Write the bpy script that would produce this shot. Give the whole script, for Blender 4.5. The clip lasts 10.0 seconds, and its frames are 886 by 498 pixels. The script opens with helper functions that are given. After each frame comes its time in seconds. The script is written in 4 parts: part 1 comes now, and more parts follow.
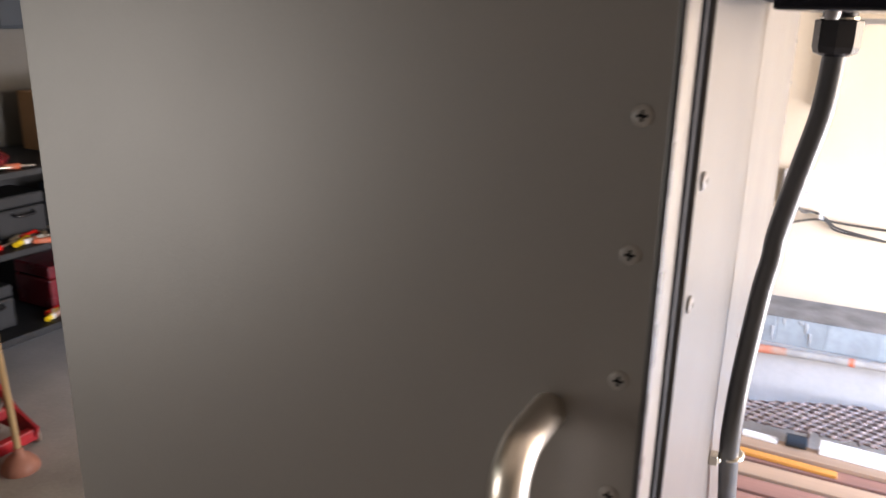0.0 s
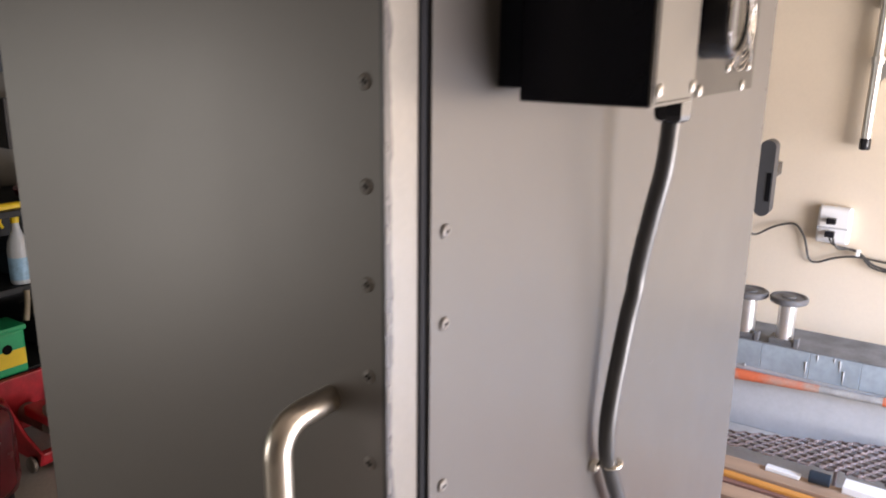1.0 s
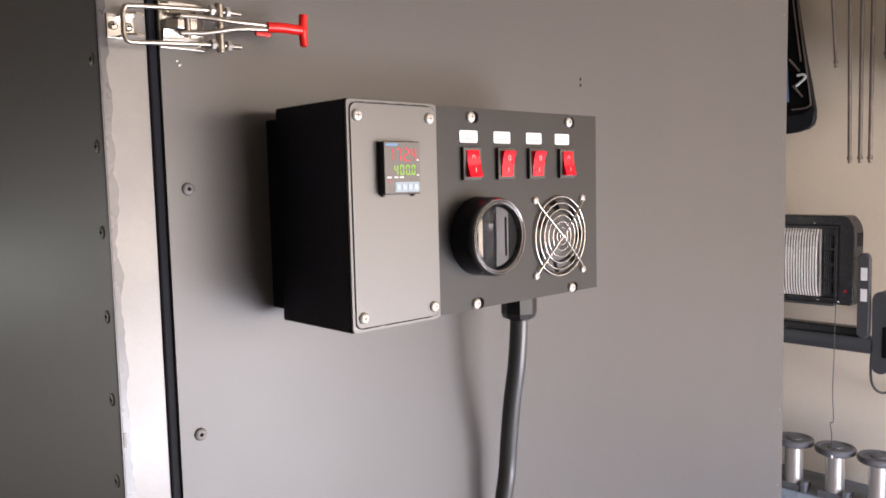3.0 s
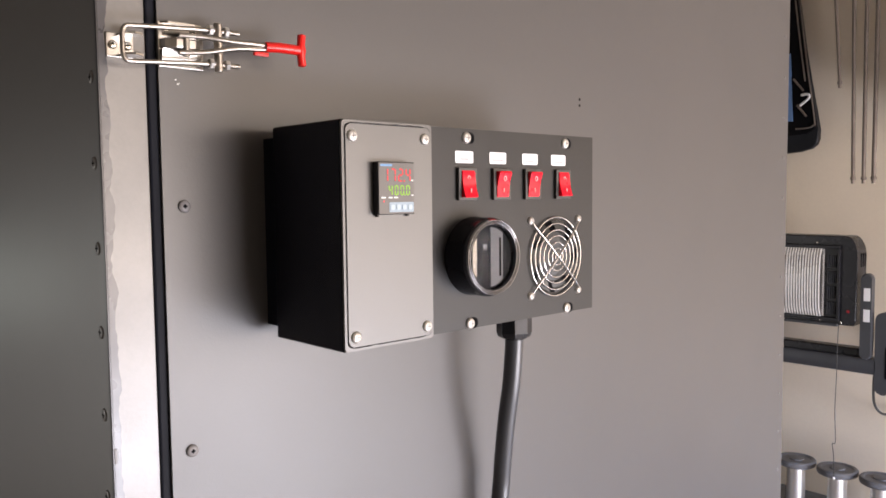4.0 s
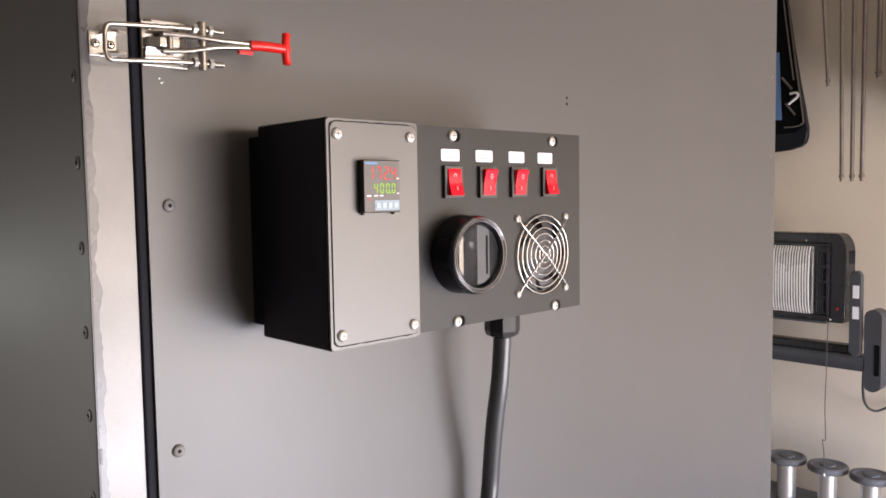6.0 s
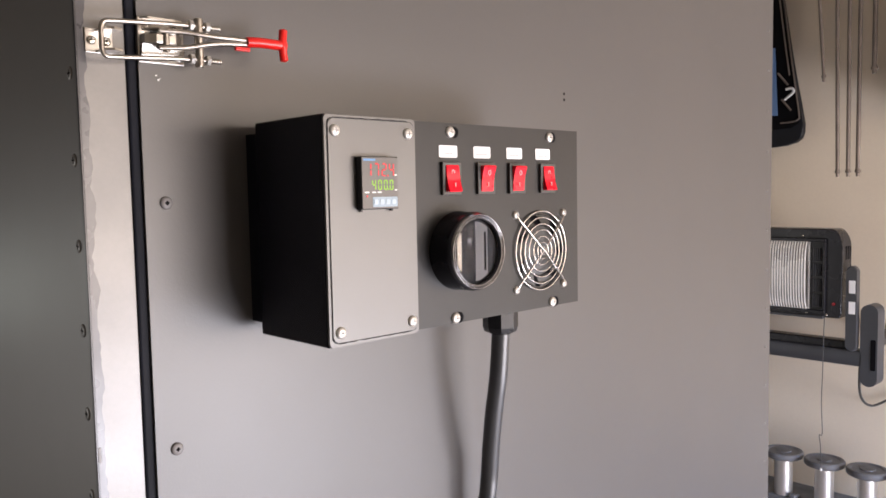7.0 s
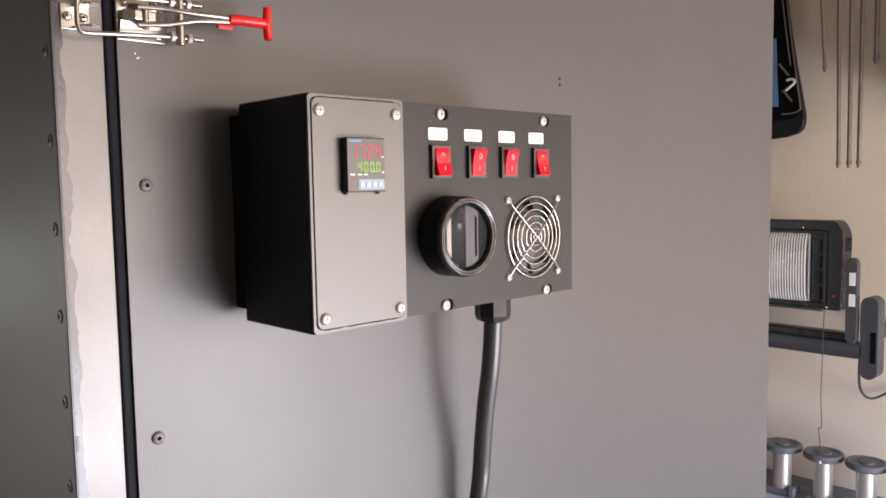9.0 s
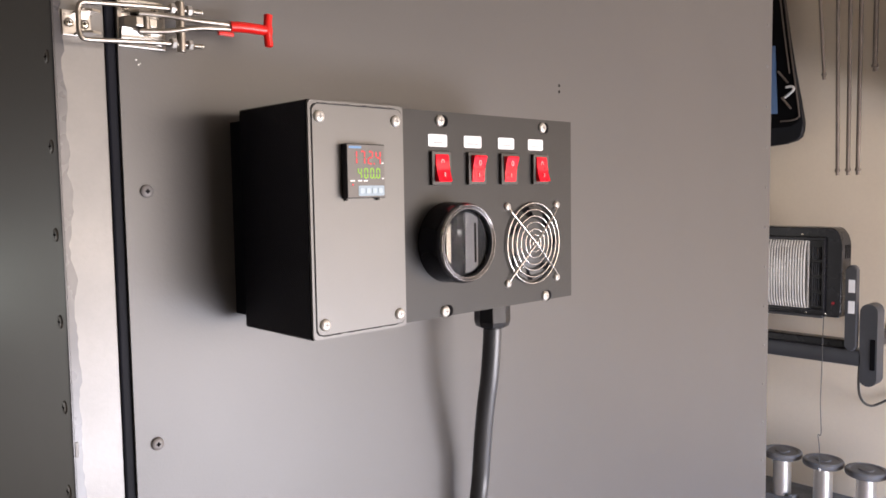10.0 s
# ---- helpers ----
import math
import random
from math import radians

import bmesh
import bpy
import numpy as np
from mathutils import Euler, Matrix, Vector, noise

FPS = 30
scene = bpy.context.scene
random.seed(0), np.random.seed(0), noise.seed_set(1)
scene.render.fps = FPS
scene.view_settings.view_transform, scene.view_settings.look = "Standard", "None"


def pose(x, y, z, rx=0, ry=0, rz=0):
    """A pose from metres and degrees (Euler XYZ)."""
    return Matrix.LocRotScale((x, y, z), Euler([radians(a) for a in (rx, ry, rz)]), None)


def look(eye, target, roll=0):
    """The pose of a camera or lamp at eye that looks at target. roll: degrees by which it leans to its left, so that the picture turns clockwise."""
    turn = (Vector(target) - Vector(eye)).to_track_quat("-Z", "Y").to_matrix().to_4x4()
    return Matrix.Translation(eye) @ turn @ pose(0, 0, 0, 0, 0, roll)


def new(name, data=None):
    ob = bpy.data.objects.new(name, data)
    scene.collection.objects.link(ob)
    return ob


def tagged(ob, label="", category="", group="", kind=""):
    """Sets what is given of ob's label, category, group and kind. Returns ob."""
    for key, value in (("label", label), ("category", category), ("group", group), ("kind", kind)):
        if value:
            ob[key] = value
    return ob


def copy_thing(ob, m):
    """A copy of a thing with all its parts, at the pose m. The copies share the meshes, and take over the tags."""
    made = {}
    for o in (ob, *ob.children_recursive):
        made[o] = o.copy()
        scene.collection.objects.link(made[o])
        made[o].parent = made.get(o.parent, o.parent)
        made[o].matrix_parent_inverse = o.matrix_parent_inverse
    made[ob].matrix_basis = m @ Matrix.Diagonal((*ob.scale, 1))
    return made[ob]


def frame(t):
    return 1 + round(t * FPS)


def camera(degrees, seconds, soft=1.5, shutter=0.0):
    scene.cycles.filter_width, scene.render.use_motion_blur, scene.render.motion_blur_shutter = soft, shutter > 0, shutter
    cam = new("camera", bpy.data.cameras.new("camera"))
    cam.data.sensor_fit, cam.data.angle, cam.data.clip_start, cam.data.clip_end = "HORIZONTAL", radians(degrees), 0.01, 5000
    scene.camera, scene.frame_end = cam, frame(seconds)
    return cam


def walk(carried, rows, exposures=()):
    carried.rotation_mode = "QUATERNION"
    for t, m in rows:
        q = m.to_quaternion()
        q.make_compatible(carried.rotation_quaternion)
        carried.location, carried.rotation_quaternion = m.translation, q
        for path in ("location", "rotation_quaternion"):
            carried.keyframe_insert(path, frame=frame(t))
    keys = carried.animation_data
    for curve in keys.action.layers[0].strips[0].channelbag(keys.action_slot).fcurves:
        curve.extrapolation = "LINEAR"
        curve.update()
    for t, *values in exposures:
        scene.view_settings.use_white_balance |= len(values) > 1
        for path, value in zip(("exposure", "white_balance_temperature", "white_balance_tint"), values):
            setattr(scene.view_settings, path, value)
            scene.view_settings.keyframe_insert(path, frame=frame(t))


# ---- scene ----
cam = camera(59.0, 10.0, soft=1.6, shutter=0.45)
PATH = [
    (0, (0.076, -0.416, 1.688), (-0.802, 1.286, 1.114), 1.1),
    (0.2, (0.134, -0.402, 1.695), (-0.85, 1.252, 1.149), 0.8),
    (0.3, (0.159, -0.403, 1.7), (-0.853, 1.238, 1.169), 0.3),
    (0.5, (0.219, -0.423, 1.71), (-0.837, 1.189, 1.175), -0.0),
    (0.6, (0.253, -0.44, 1.716), (-0.813, 1.166, 1.184), 0.3),
    (0.8, (0.305, -0.456, 1.72), (-0.765, 1.151, 1.199), 0.5),
    (1, (0.347, -0.447, 1.744), (-0.724, 1.162, 1.233), 0.7),
    (1.2, (0.391, -0.442, 1.769), (-0.692, 1.17, 1.291), 0.7),
    (1.4, (0.433, -0.433, 1.785), (-0.687, 1.166, 1.349), 0.2),
    (1.5, (0.457, -0.42, 1.793), (-0.687, 1.168, 1.379), 0.3),
    (1.7, (0.517, -0.385, 1.805), (-0.692, 1.171, 1.461), -0.0),
    (1.8, (0.55, -0.363, 1.814), (-0.692, 1.174, 1.502), -0.3),
    (2, (0.607, -0.317, 1.828), (-0.695, 1.177, 1.559), -0.4),
    (2.1, (0.63, -0.299, 1.827), (-0.7, 1.174, 1.579), -0.8),
    (2.5, (0.677, -0.259, 1.834), (-0.734, 1.141, 1.614), -1.5),
    (2.7, (0.691, -0.257, 1.833), (-0.748, 1.119, 1.636), -1.7),
    (3.8, (0.713, -0.248, 1.828), (-0.755, 1.104, 1.694), -0.7),
    (4, (0.714, -0.249, 1.838), (-0.751, 1.106, 1.701), -0.6),
    (4.5, (0.715, -0.239, 1.837), (-0.747, 1.12, 1.706), -0.5),
    (5, (0.715, -0.236, 1.837), (-0.743, 1.127, 1.71), -0.7),
    (5.5, (0.718, -0.243, 1.836), (-0.737, 1.123, 1.705), -0.8),
    (7, (0.716, -0.245, 1.835), (-0.729, 1.13, 1.691), -1.1),
    (7.5, (0.713, -0.239, 1.83), (-0.731, 1.137, 1.682), -1.2),
    (8, (0.712, -0.233, 1.826), (-0.731, 1.143, 1.672), -1.2),
    (8.5, (0.711, -0.228, 1.823), (-0.733, 1.147, 1.664), -1.1),
    (9, (0.709, -0.223, 1.825), (-0.736, 1.15, 1.664), -1.0),
    (9.5, (0.71, -0.224, 1.821), (-0.736, 1.149, 1.666), -0.9),
    (10, (0.71, -0.224, 1.825), (-0.735, 1.151, 1.68), -0.9),
]
walk(cam, [(t, look(eye, target, roll)) for t, eye, target, roll in PATH], [(0, 0.1, 6860, 10), (0.5, -0.25, 6860, 10), (1.0, -0.5, 6860, 10), (1.5, -0.7, 6860, 10), (2.0, -0.85, 6680, 10), (2.5, -0.88, 6500, 10), (10, -0.9, 6500, 10)])

# ---- world, daylight and exposure ----
world = bpy.data.worlds.new("world")
scene.world = world
world.use_nodes = True
wn = world.node_tree.nodes
sky = wn.new("ShaderNodeTexSky")
sky.sky_type, sky.sun_disc = "NISHITA", False
sky.sun_elevation, sky.sun_rotation = radians(48), radians(60)
world.node_tree.links.new(sky.outputs["Color"], wn["Background"].inputs["Color"])
wn["Background"].inputs["Strength"].default_value = 0.12

sun_data = bpy.data.lights.new("sun", "SUN")
sun_data.energy, sun_data.angle, sun_data.color = 3.0, radians(0.5), (1.0, 0.95, 0.88)
sun = new("sun", sun_data)
sun.matrix_world = look((12, 8, 15), (0, 1, 0))


def opening_light(name, eye, target, width, height, watts, color):
    data = bpy.data.lights.new(name, "AREA")
    data.shape, data.size, data.size_y = "RECTANGLE", width, height
    data.energy, data.color = watts, color
    lamp = new(name, data)
    lamp.matrix_world = look(eye, target)
    return lamp


# daylight in the open garage door: the bright driveway, the light above it, and the blue sky falling on floor and low walls
opening_light("driveway_glow", (3.14, 1.75, 0.46), (0, 1.70, 0.70), 2.3, 0.86, 272, (0.94, 0.92, 1.02))
opening_light("garage_door_daylight", (3.14, 1.93, 1.66), (0, 1.85, 1.55), 2.7, 1.3, 172, (1.06, 0.88, 0.76))
sky_glow = opening_light("sky_glow", (3.12, 1.80, 1.75), (2.20, 2.05, 0.98), 2.0, 0.5, 58, (0.48, 0.78, 1.40))
sky_glow.data.spread = radians(74)
# daylight in the windows of the far wall
opening_light("window_daylight", (-3.70, -3.0, 1.0), (0, -3.0, 0.95), 1.4, 1.75, 84, (1.0, 0.95, 0.92))
opening_light("small_window_daylight", (-3.70, -0.95, 1.42), (0, -0.95, 1.42), 0.84, 0.40, 2.5, (0.93, 1.0, 0.90))


# ---- materials ----
def material(name, color, rough=0.5, metal=0.0, vary=0.12, scale=6.0, fine=140.0, bump=0.05, spec=0.5, second=None, patch=0.0, coat=0.0, stretch=(1, 1, 1)):
    """A surface with stains at a large scale, grain at a fine one, uneven gloss and fine relief."""
    m = bpy.data.materials.new(name)
    m.use_nodes = True
    nt = m.node_tree
    n, link = nt.nodes, nt.links.new
    b = n["Principled BSDF"]
    co = n.new("ShaderNodeTexCoord")
    mp = n.new("ShaderNodeMapping")
    mp.inputs["Scale"].default_value = stretch
    link(co.outputs["Object"], mp.inputs["Vector"])
    big, small = n.new("ShaderNodeTexNoise"), n.new("ShaderNodeTexNoise")
    big.inputs["Scale"].default_value, small.inputs["Scale"].default_value = scale, fine
    big.inputs["Detail"].default_value, small.inputs["Detail"].default_value = 5, 3
    for tex in (big, small):
        link(mp.outputs["Vector"], tex.inputs["Vector"])
    c2 = second or tuple(c * (1 - vary) for c in color)
    c1 = tuple(min(1, c * (1 + vary * 0.6)) for c in color) if not second else color
    mix = n.new("ShaderNodeMix")
    mix.data_type = "RGBA"
    mix.inputs["A"].default_value, mix.inputs["B"].default_value = (*c1, 1), (*c2, 1)
    ramp = n.new("ShaderNodeMapRange")
    ramp.inputs["From Min"].default_value, ramp.inputs["From Max"].default_value = 0.35 + patch, 0.68
    link(big.outputs["Fac"], ramp.inputs["Value"])
    link(ramp.outputs["Result"], mix.inputs["Factor"])
    grain = n.new("ShaderNodeMix")
    grain.data_type, grain.blend_type = "RGBA", "MULTIPLY"
    grain.inputs["Factor"].default_value = min(1.0, vary * 2)
    link(mix.outputs["Result"], grain.inputs["A"])
    gr = n.new("ShaderNodeMapRange")
    gr.inputs["To Min"].default_value, gr.inputs["To Max"].default_value = 0.6, 1.3
    link(small.outputs["Fac"], gr.inputs["Value"])
    link(gr.outputs["Result"], grain.inputs["B"])
    link(grain.outputs["Result"], b.inputs["Base Color"])
    rr = n.new("ShaderNodeMapRange")
    rr.inputs["To Min"].default_value, rr.inputs["To Max"].default_value = max(0.03, rough - 0.09), min(1, rough + 0.09)
    link(big.outputs["Fac"], rr.inputs["Value"])
    link(rr.outputs["Result"], b.inputs["Roughness"])
    b.inputs["Metallic"].default_value = metal
    b.inputs["Specular IOR Level"].default_value = spec
    b.inputs["Coat Weight"].default_value = coat
    if bump:
        bn = n.new("ShaderNodeBump")
        bn.inputs["Strength"].default_value, bn.inputs["Distance"].default_value = bump, 0.002
        link(small.outputs["Fac"], bn.inputs["Height"])
        link(bn.outputs["Normal"], b.inputs["Normal"])
    return m


def glow(name, color, strength):
    m = bpy.data.materials.new(name)
    m.use_nodes = True
    b = m.node_tree.nodes["Principled BSDF"]
    b.inputs["Base Color"].default_value = (*[c * 0.3 for c in color], 1)
    b.inputs["Emission Color"].default_value, b.inputs["Emission Strength"].default_value = (*color, 1), strength
    return m


def clear(name, color=(1, 1, 1), rough=0.02):
    m = bpy.data.materials.new(name)
    m.use_nodes = True
    b = m.node_tree.nodes["Principled BSDF"]
    b.inputs["Base Color"].default_value = (*color, 1)
    b.inputs["Transmission Weight"].default_value, b.inputs["Roughness"].default_value, b.inputs["IOR"].default_value = 1, rough, 1.45
    return m


OVEN_PAINT = material("satin_grey_oven_paint", (0.070, 0.066, 0.065), 0.40, vary=0.05, scale=2.2, fine=420, bump=0.05, spec=0.74)
DOOR_PAINT = material("satin_dark_door_paint", (0.104, 0.096, 0.090), 0.41, vary=0.05, scale=2.0, fine=420, bump=0.05, spec=0.75)
EDGE_PAINT = material("pale_worn_door_edge", (0.16, 0.148, 0.135), 0.36, vary=0.14, scale=9, fine=240, bump=0.06, spec=1.0)
ZINC = material("zinc_plated_sheet", (0.50, 0.475, 0.44), 0.30, metal=1.0, vary=0.1, scale=50, bump=0.06)
SEALANT = material("smeared_pale_sealant", (0.065, 0.063, 0.07), 0.28, vary=0.2, scale=25, fine=200, bump=0.03, spec=0.7)
GASKET = material("black_rubber_gasket", (0.006, 0.007, 0.012), 0.6, vary=0.2, bump=0.1, spec=0.15)
# one black paint for the box; its shaded sides get this darker copy
SHADED_BOX_PAINT = material("shaded_black_powder_coat", (0.0045, 0.005, 0.011), 0.22, vary=0.1, scale=4, fine=900, bump=0.06, spec=0.25)
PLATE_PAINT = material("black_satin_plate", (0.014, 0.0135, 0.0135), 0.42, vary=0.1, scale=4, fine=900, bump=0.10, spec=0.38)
# the same black, lightened to carry the daylight sheen on cover and rim
SHEEN_COVER_PAINT = material("satin_black_with_sheen_tone", (0.068, 0.063, 0.057), 0.42, vary=0.08, scale=4, fine=900, bump=0.08, spec=1.0)
# black frame plastic, with its sheen mixed into this grey base
SWITCH_FRAME = material("sheen_greyed_switch_frame", (0.05, 0.047, 0.045), 0.4, vary=0.1, bump=0.02)
SCREW_WHITE = material("bright_zinc_screw", (0.66, 0.635, 0.59), 0.45, metal=0.7, vary=0.08, scale=80, bump=0.05)
BLACK_PLASTIC = material("black_plastic", (0.013, 0.013, 0.016), 0.24, vary=0.12, bump=0.03, spec=0.42)
GLOSS_BLACK = material("dark_chrome_bezel", (0.26, 0.255, 0.26), 0.10, metal=0.9, vary=0.1, bump=0.0)
SCREW_SLOT = material("shaded_screw_slot", (0.30, 0.29, 0.28), 0.5, metal=0.5, bump=0.0)
CABLE = material("black_cable_jacket", (0.040, 0.042, 0.047), 0.36, vary=0.15, scale=12, bump=0.05, spec=0.8)
NICKEL = material("nickel_plated_screw", (0.75, 0.72, 0.66), 0.22, metal=1.0, vary=0.1, scale=60, bump=0.05)
DARK_SCREW = material("painted_screw_head", (0.20, 0.19, 0.19), 0.38, vary=0.12, scale=80, bump=0.1)
CASE_BLACK = material("matt_black_case", (0.007, 0.008, 0.012), 0.45, vary=0.2, scale=8, bump=0.05, spec=0.3)
RECESS = material("dark_recess", (0.006, 0.006, 0.007), 0.8, bump=0.0, spec=0.06)
STEEL = material("brushed_stainless", (0.66, 0.61, 0.55), 0.33, metal=1.0, vary=0.08, scale=30, fine=300, bump=0.08, stretch=(1, 1, 0.05))
LATCH_STEEL = material("dull_stainless_latch", (0.44, 0.405, 0.365), 0.34, metal=1.0, vary=0.1, scale=60, fine=300, bump=0.06)
LIP = material("dark_corner_lip", (0.02, 0.02, 0.024), 0.32, vary=0.2, scale=20, bump=0.03, spec=0.7)
RIVET_BRIGHT = material("dull_aluminium_rivet", (0.20, 0.195, 0.19), 0.42, metal=0.4, vary=0.12, scale=80, bump=0.05)
RIVET = material("door_rivet_paint", (0.155, 0.143, 0.135), 0.42, vary=0.12, scale=80, bump=0.1)
NUT = material("bright_zinc_nut", (0.62, 0.60, 0.57), 0.36, metal=0.85, vary=0.1, scale=80, bump=0.05)
CHROME = material("bright_chrome", (0.60, 0.59, 0.58), 0.2, metal=1.0, vary=0.05, bump=0.02)
RED_GRIP = material("red_vinyl_grip", (0.72, 0.015, 0.012), 0.3, vary=0.12, scale=40, bump=0.04)
RED_ROCKER = material("red_translucent_rocker", (0.82, 0.005, 0.022), 0.30, vary=0.06, scale=80, bump=0.0, spec=0.3)
PAPER = material("white_label", (0.82, 0.82, 0.82), 0.5, vary=0.03, bump=0.02)
PRINT = material("grey_print", (0.35, 0.35, 0.37), 0.6, vary=0.05, bump=0)
SCREEN = material("dark_display_window", (0.10, 0.09, 0.083), 0.40, vary=0.05, bump=0)
KEYPAD = material("pale_blue_keypad", (0.26, 0.34, 0.41), 0.4, vary=0.06, bump=0.02)
KEY = material("pale_key", (0.40, 0.49, 0.56), 0.4, vary=0.05, bump=0.02)
BLUE_STRIP = material("blue_strip", (0.10, 0.25, 0.48), 0.4, vary=0.08, bump=0)
RED_LED, GREEN_LED = glow("red_segments", (1.0, 0.05, 0.06), 0.85), glow("green_segments", (0.45, 0.9, 0.03), 0.6)
GLASS = clear("clear_glass")
# gauge glass with an IOR below real glass, so its reflections stay faint
LOW_IOR_GLASS = clear("low_ior_gauge_glass")
LOW_IOR_GLASS.node_tree.nodes["Principled BSDF"].inputs["IOR"].default_value = 1.07
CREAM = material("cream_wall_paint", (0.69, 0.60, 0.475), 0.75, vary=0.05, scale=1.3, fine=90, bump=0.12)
# the far side's shade is put into the grey of these walls
SHADED_GREY_WALL = material("shade_darkened_grey_wall", (0.115, 0.112, 0.102), 0.8, vary=0.12, scale=1.5, fine=80, bump=0.1)
CEIL = material("ceiling_board", (0.33, 0.29, 0.24), 0.8, vary=0.08, scale=1.0, fine=60, bump=0.1)
CONCRETE = material("worn_concrete", (0.42, 0.405, 0.385), 0.7, vary=0.25, scale=1.8, fine=70, bump=0.25)
BLOCK = material("blue_grey_block_paint", (0.29, 0.335, 0.37), 0.6, vary=0.2, scale=7, fine=60, bump=0.35)
PLASTER = material("grey_plastered_kerb", (0.45, 0.45, 0.46), 0.7, vary=0.12, scale=4, fine=60, bump=0.2)
DRIVE = material("pale_driveway", (0.45, 0.43, 0.40), 0.8, vary=0.15, scale=0.8, fine=30, bump=0.2)
HEATER_BLACK = material("charcoal_heater_case", (0.014, 0.014, 0.017), 0.28, vary=0.15, scale=10, bump=0.08, spec=0.35)
REFLECTOR = material("dull_aluminium_reflector", (0.30, 0.29, 0.28), 0.3, metal=0.9, vary=0.2, scale=12, bump=0.05)
HEATER_GREY = material("dark_grey_bracket", (0.05, 0.052, 0.058), 0.4, vary=0.12, bump=0.06)
WIRE = material("bright_wire", (0.95, 0.93, 0.90), 0.3, metal=0.25, vary=0.05, bump=0)
DISC = material("grey_cast_disc", (0.12, 0.12, 0.125), 0.5, vary=0.2, scale=20, fine=120, bump=0.2)
ROD = material("dull_steel_rod", (0.20, 0.165, 0.14), 0.45, metal=0.3, vary=0.2, scale=12, bump=0.1)
ALUMINIUM = material("satin_aluminium", (0.80, 0.78, 0.75), 0.33, metal=0.9, vary=0.06, bump=0.04)
# white plastic, darkened in colour for the dim far side of the garage
SHADED_WHITE = material("shaded_white_plastic", (0.42, 0.42, 0.43), 0.45, vary=0.1, bump=0.03)
WHITE_PLASTIC = material("white_plastic", (0.80, 0.80, 0.80), 0.35, vary=0.04, bump=0.02)
CORD = material("dark_grey_cord", (0.05, 0.048, 0.045), 0.5, vary=0.15, bump=0.05)
ORANGE = material("worn_orange_paint", (0.62, 0.14, 0.06), 0.55, vary=0.3, scale=8, second=(0.42, 0.30, 0.24), patch=0.08, bump=0.15)
GREY_PIPE = material("grey_weathered_pipe", (0.38, 0.37, 0.36), 0.5, vary=0.25, scale=10, bump=0.15)
WOOD_RED = material("redwood_board", (0.25, 0.125, 0.095), 0.65, vary=0.35, scale=9, fine=60, bump=0.25, stretch=(0.06, 1, 1))
WOOD_PALE = material("pale_pine_board", (0.36, 0.24, 0.16), 0.6, vary=0.25, scale=9, fine=60, bump=0.2, stretch=(0.06, 1, 1))
WOOD_ORANGE = material("orange_painted_lath", (0.55, 0.24, 0.05), 0.5, vary=0.15, scale=10, bump=0.1, stretch=(0.1, 1, 1))
GALV = material("rusty_expanded_metal", (0.21, 0.165, 0.16), 0.45, metal=0.35, vary=0.35, scale=14, bump=0.2)
SHELF_BLACK = material("black_shelf_steel", (0.006, 0.008, 0.011), 0.6, vary=0.2, scale=6, bump=0.1)
NAVY = material("dark_blue_cabinet", (0.010, 0.020, 0.033), 0.55, vary=0.15, scale=4, bump=0.06)
JACK_RED = material("scuffed_red_jack_paint", (0.42, 0.02, 0.03), 0.38, vary=0.3, scale=14, bump=0.12)
MAROON = material("maroon_enamel", (0.14, 0.012, 0.02), 0.25, vary=0.2, scale=8, bump=0.05, coat=0.3)
GREEN = material("green_plastic", (0.01, 0.34, 0.13), 0.4, vary=0.1, bump=0.03)
YELLOW = material("yellow_plastic", (0.80, 0.58, 0.02), 0.4, vary=0.1, bump=0.03)
BLUE_LABEL = material("pale_blue_label", (0.30, 0.50, 0.68), 0.4, vary=0.2, scale=40, bump=0.02)
MILKY = material("milky_bottle", (0.50, 0.54, 0.58), 0.3, vary=0.08, bump=0.02)
PLUNGER_WOOD = material("pale_wood_handle", (0.52, 0.36, 0.18), 0.5, vary=0.15, scale=12, bump=0.1, stretch=(1, 1, 0.1))
PLUNGER_CUP = material("terracotta_rubber", (0.36, 0.16, 0.11), 0.55, vary=0.15, bump=0.08)
BEIGE = material("beige_tool_grips", (0.26, 0.22, 0.15), 0.5, vary=0.2, bump=0.1)
CARDBOARD = material("brown_cardboard", (0.30, 0.17, 0.08), 0.75, vary=0.15, bump=0.1)


# ---- building helpers ----
def empty(name, at=(0, 0, 0)):
    ob = new(name)
    ob.location = at
    ob.empty_display_size = 0.05
    return ob


def part(name, bm, mat, parent=None, label="", smooth=None, kind=""):
    """One mesh object from a bmesh in world coordinates, laid under its thing."""
    me = bpy.data.meshes.new(name)
    bmesh.ops.recalc_face_normals(bm, faces=bm.faces)
    if smooth is not None:
        lim = math.cos(radians(smooth))
        for f in bm.faces:
            f.smooth = True
        for e in bm.edges:
            e.smooth = len(e.link_faces) == 2 and e.link_faces[0].normal.dot(e.link_faces[1].normal) > lim
            if e.smooth:  # a broad flat face keeps its own normal beside a narrow bevel
                areas = sorted(f.calc_area() for f in e.link_faces)
                e.smooth = areas[1] < 12 * areas[0] or len(e.link_faces[0].verts) + len(e.link_faces[1].verts) < 8
    bm.to_mesh(me)
    bm.free()
    me.materials.append(mat)
    ob = new(name, me)
    if parent is not None:
        bpy.context.view_layer.update()
        ob.parent = parent
        ob.matrix_parent_inverse = parent.matrix_world.inverted()
    return tagged(ob, label, kind=kind)


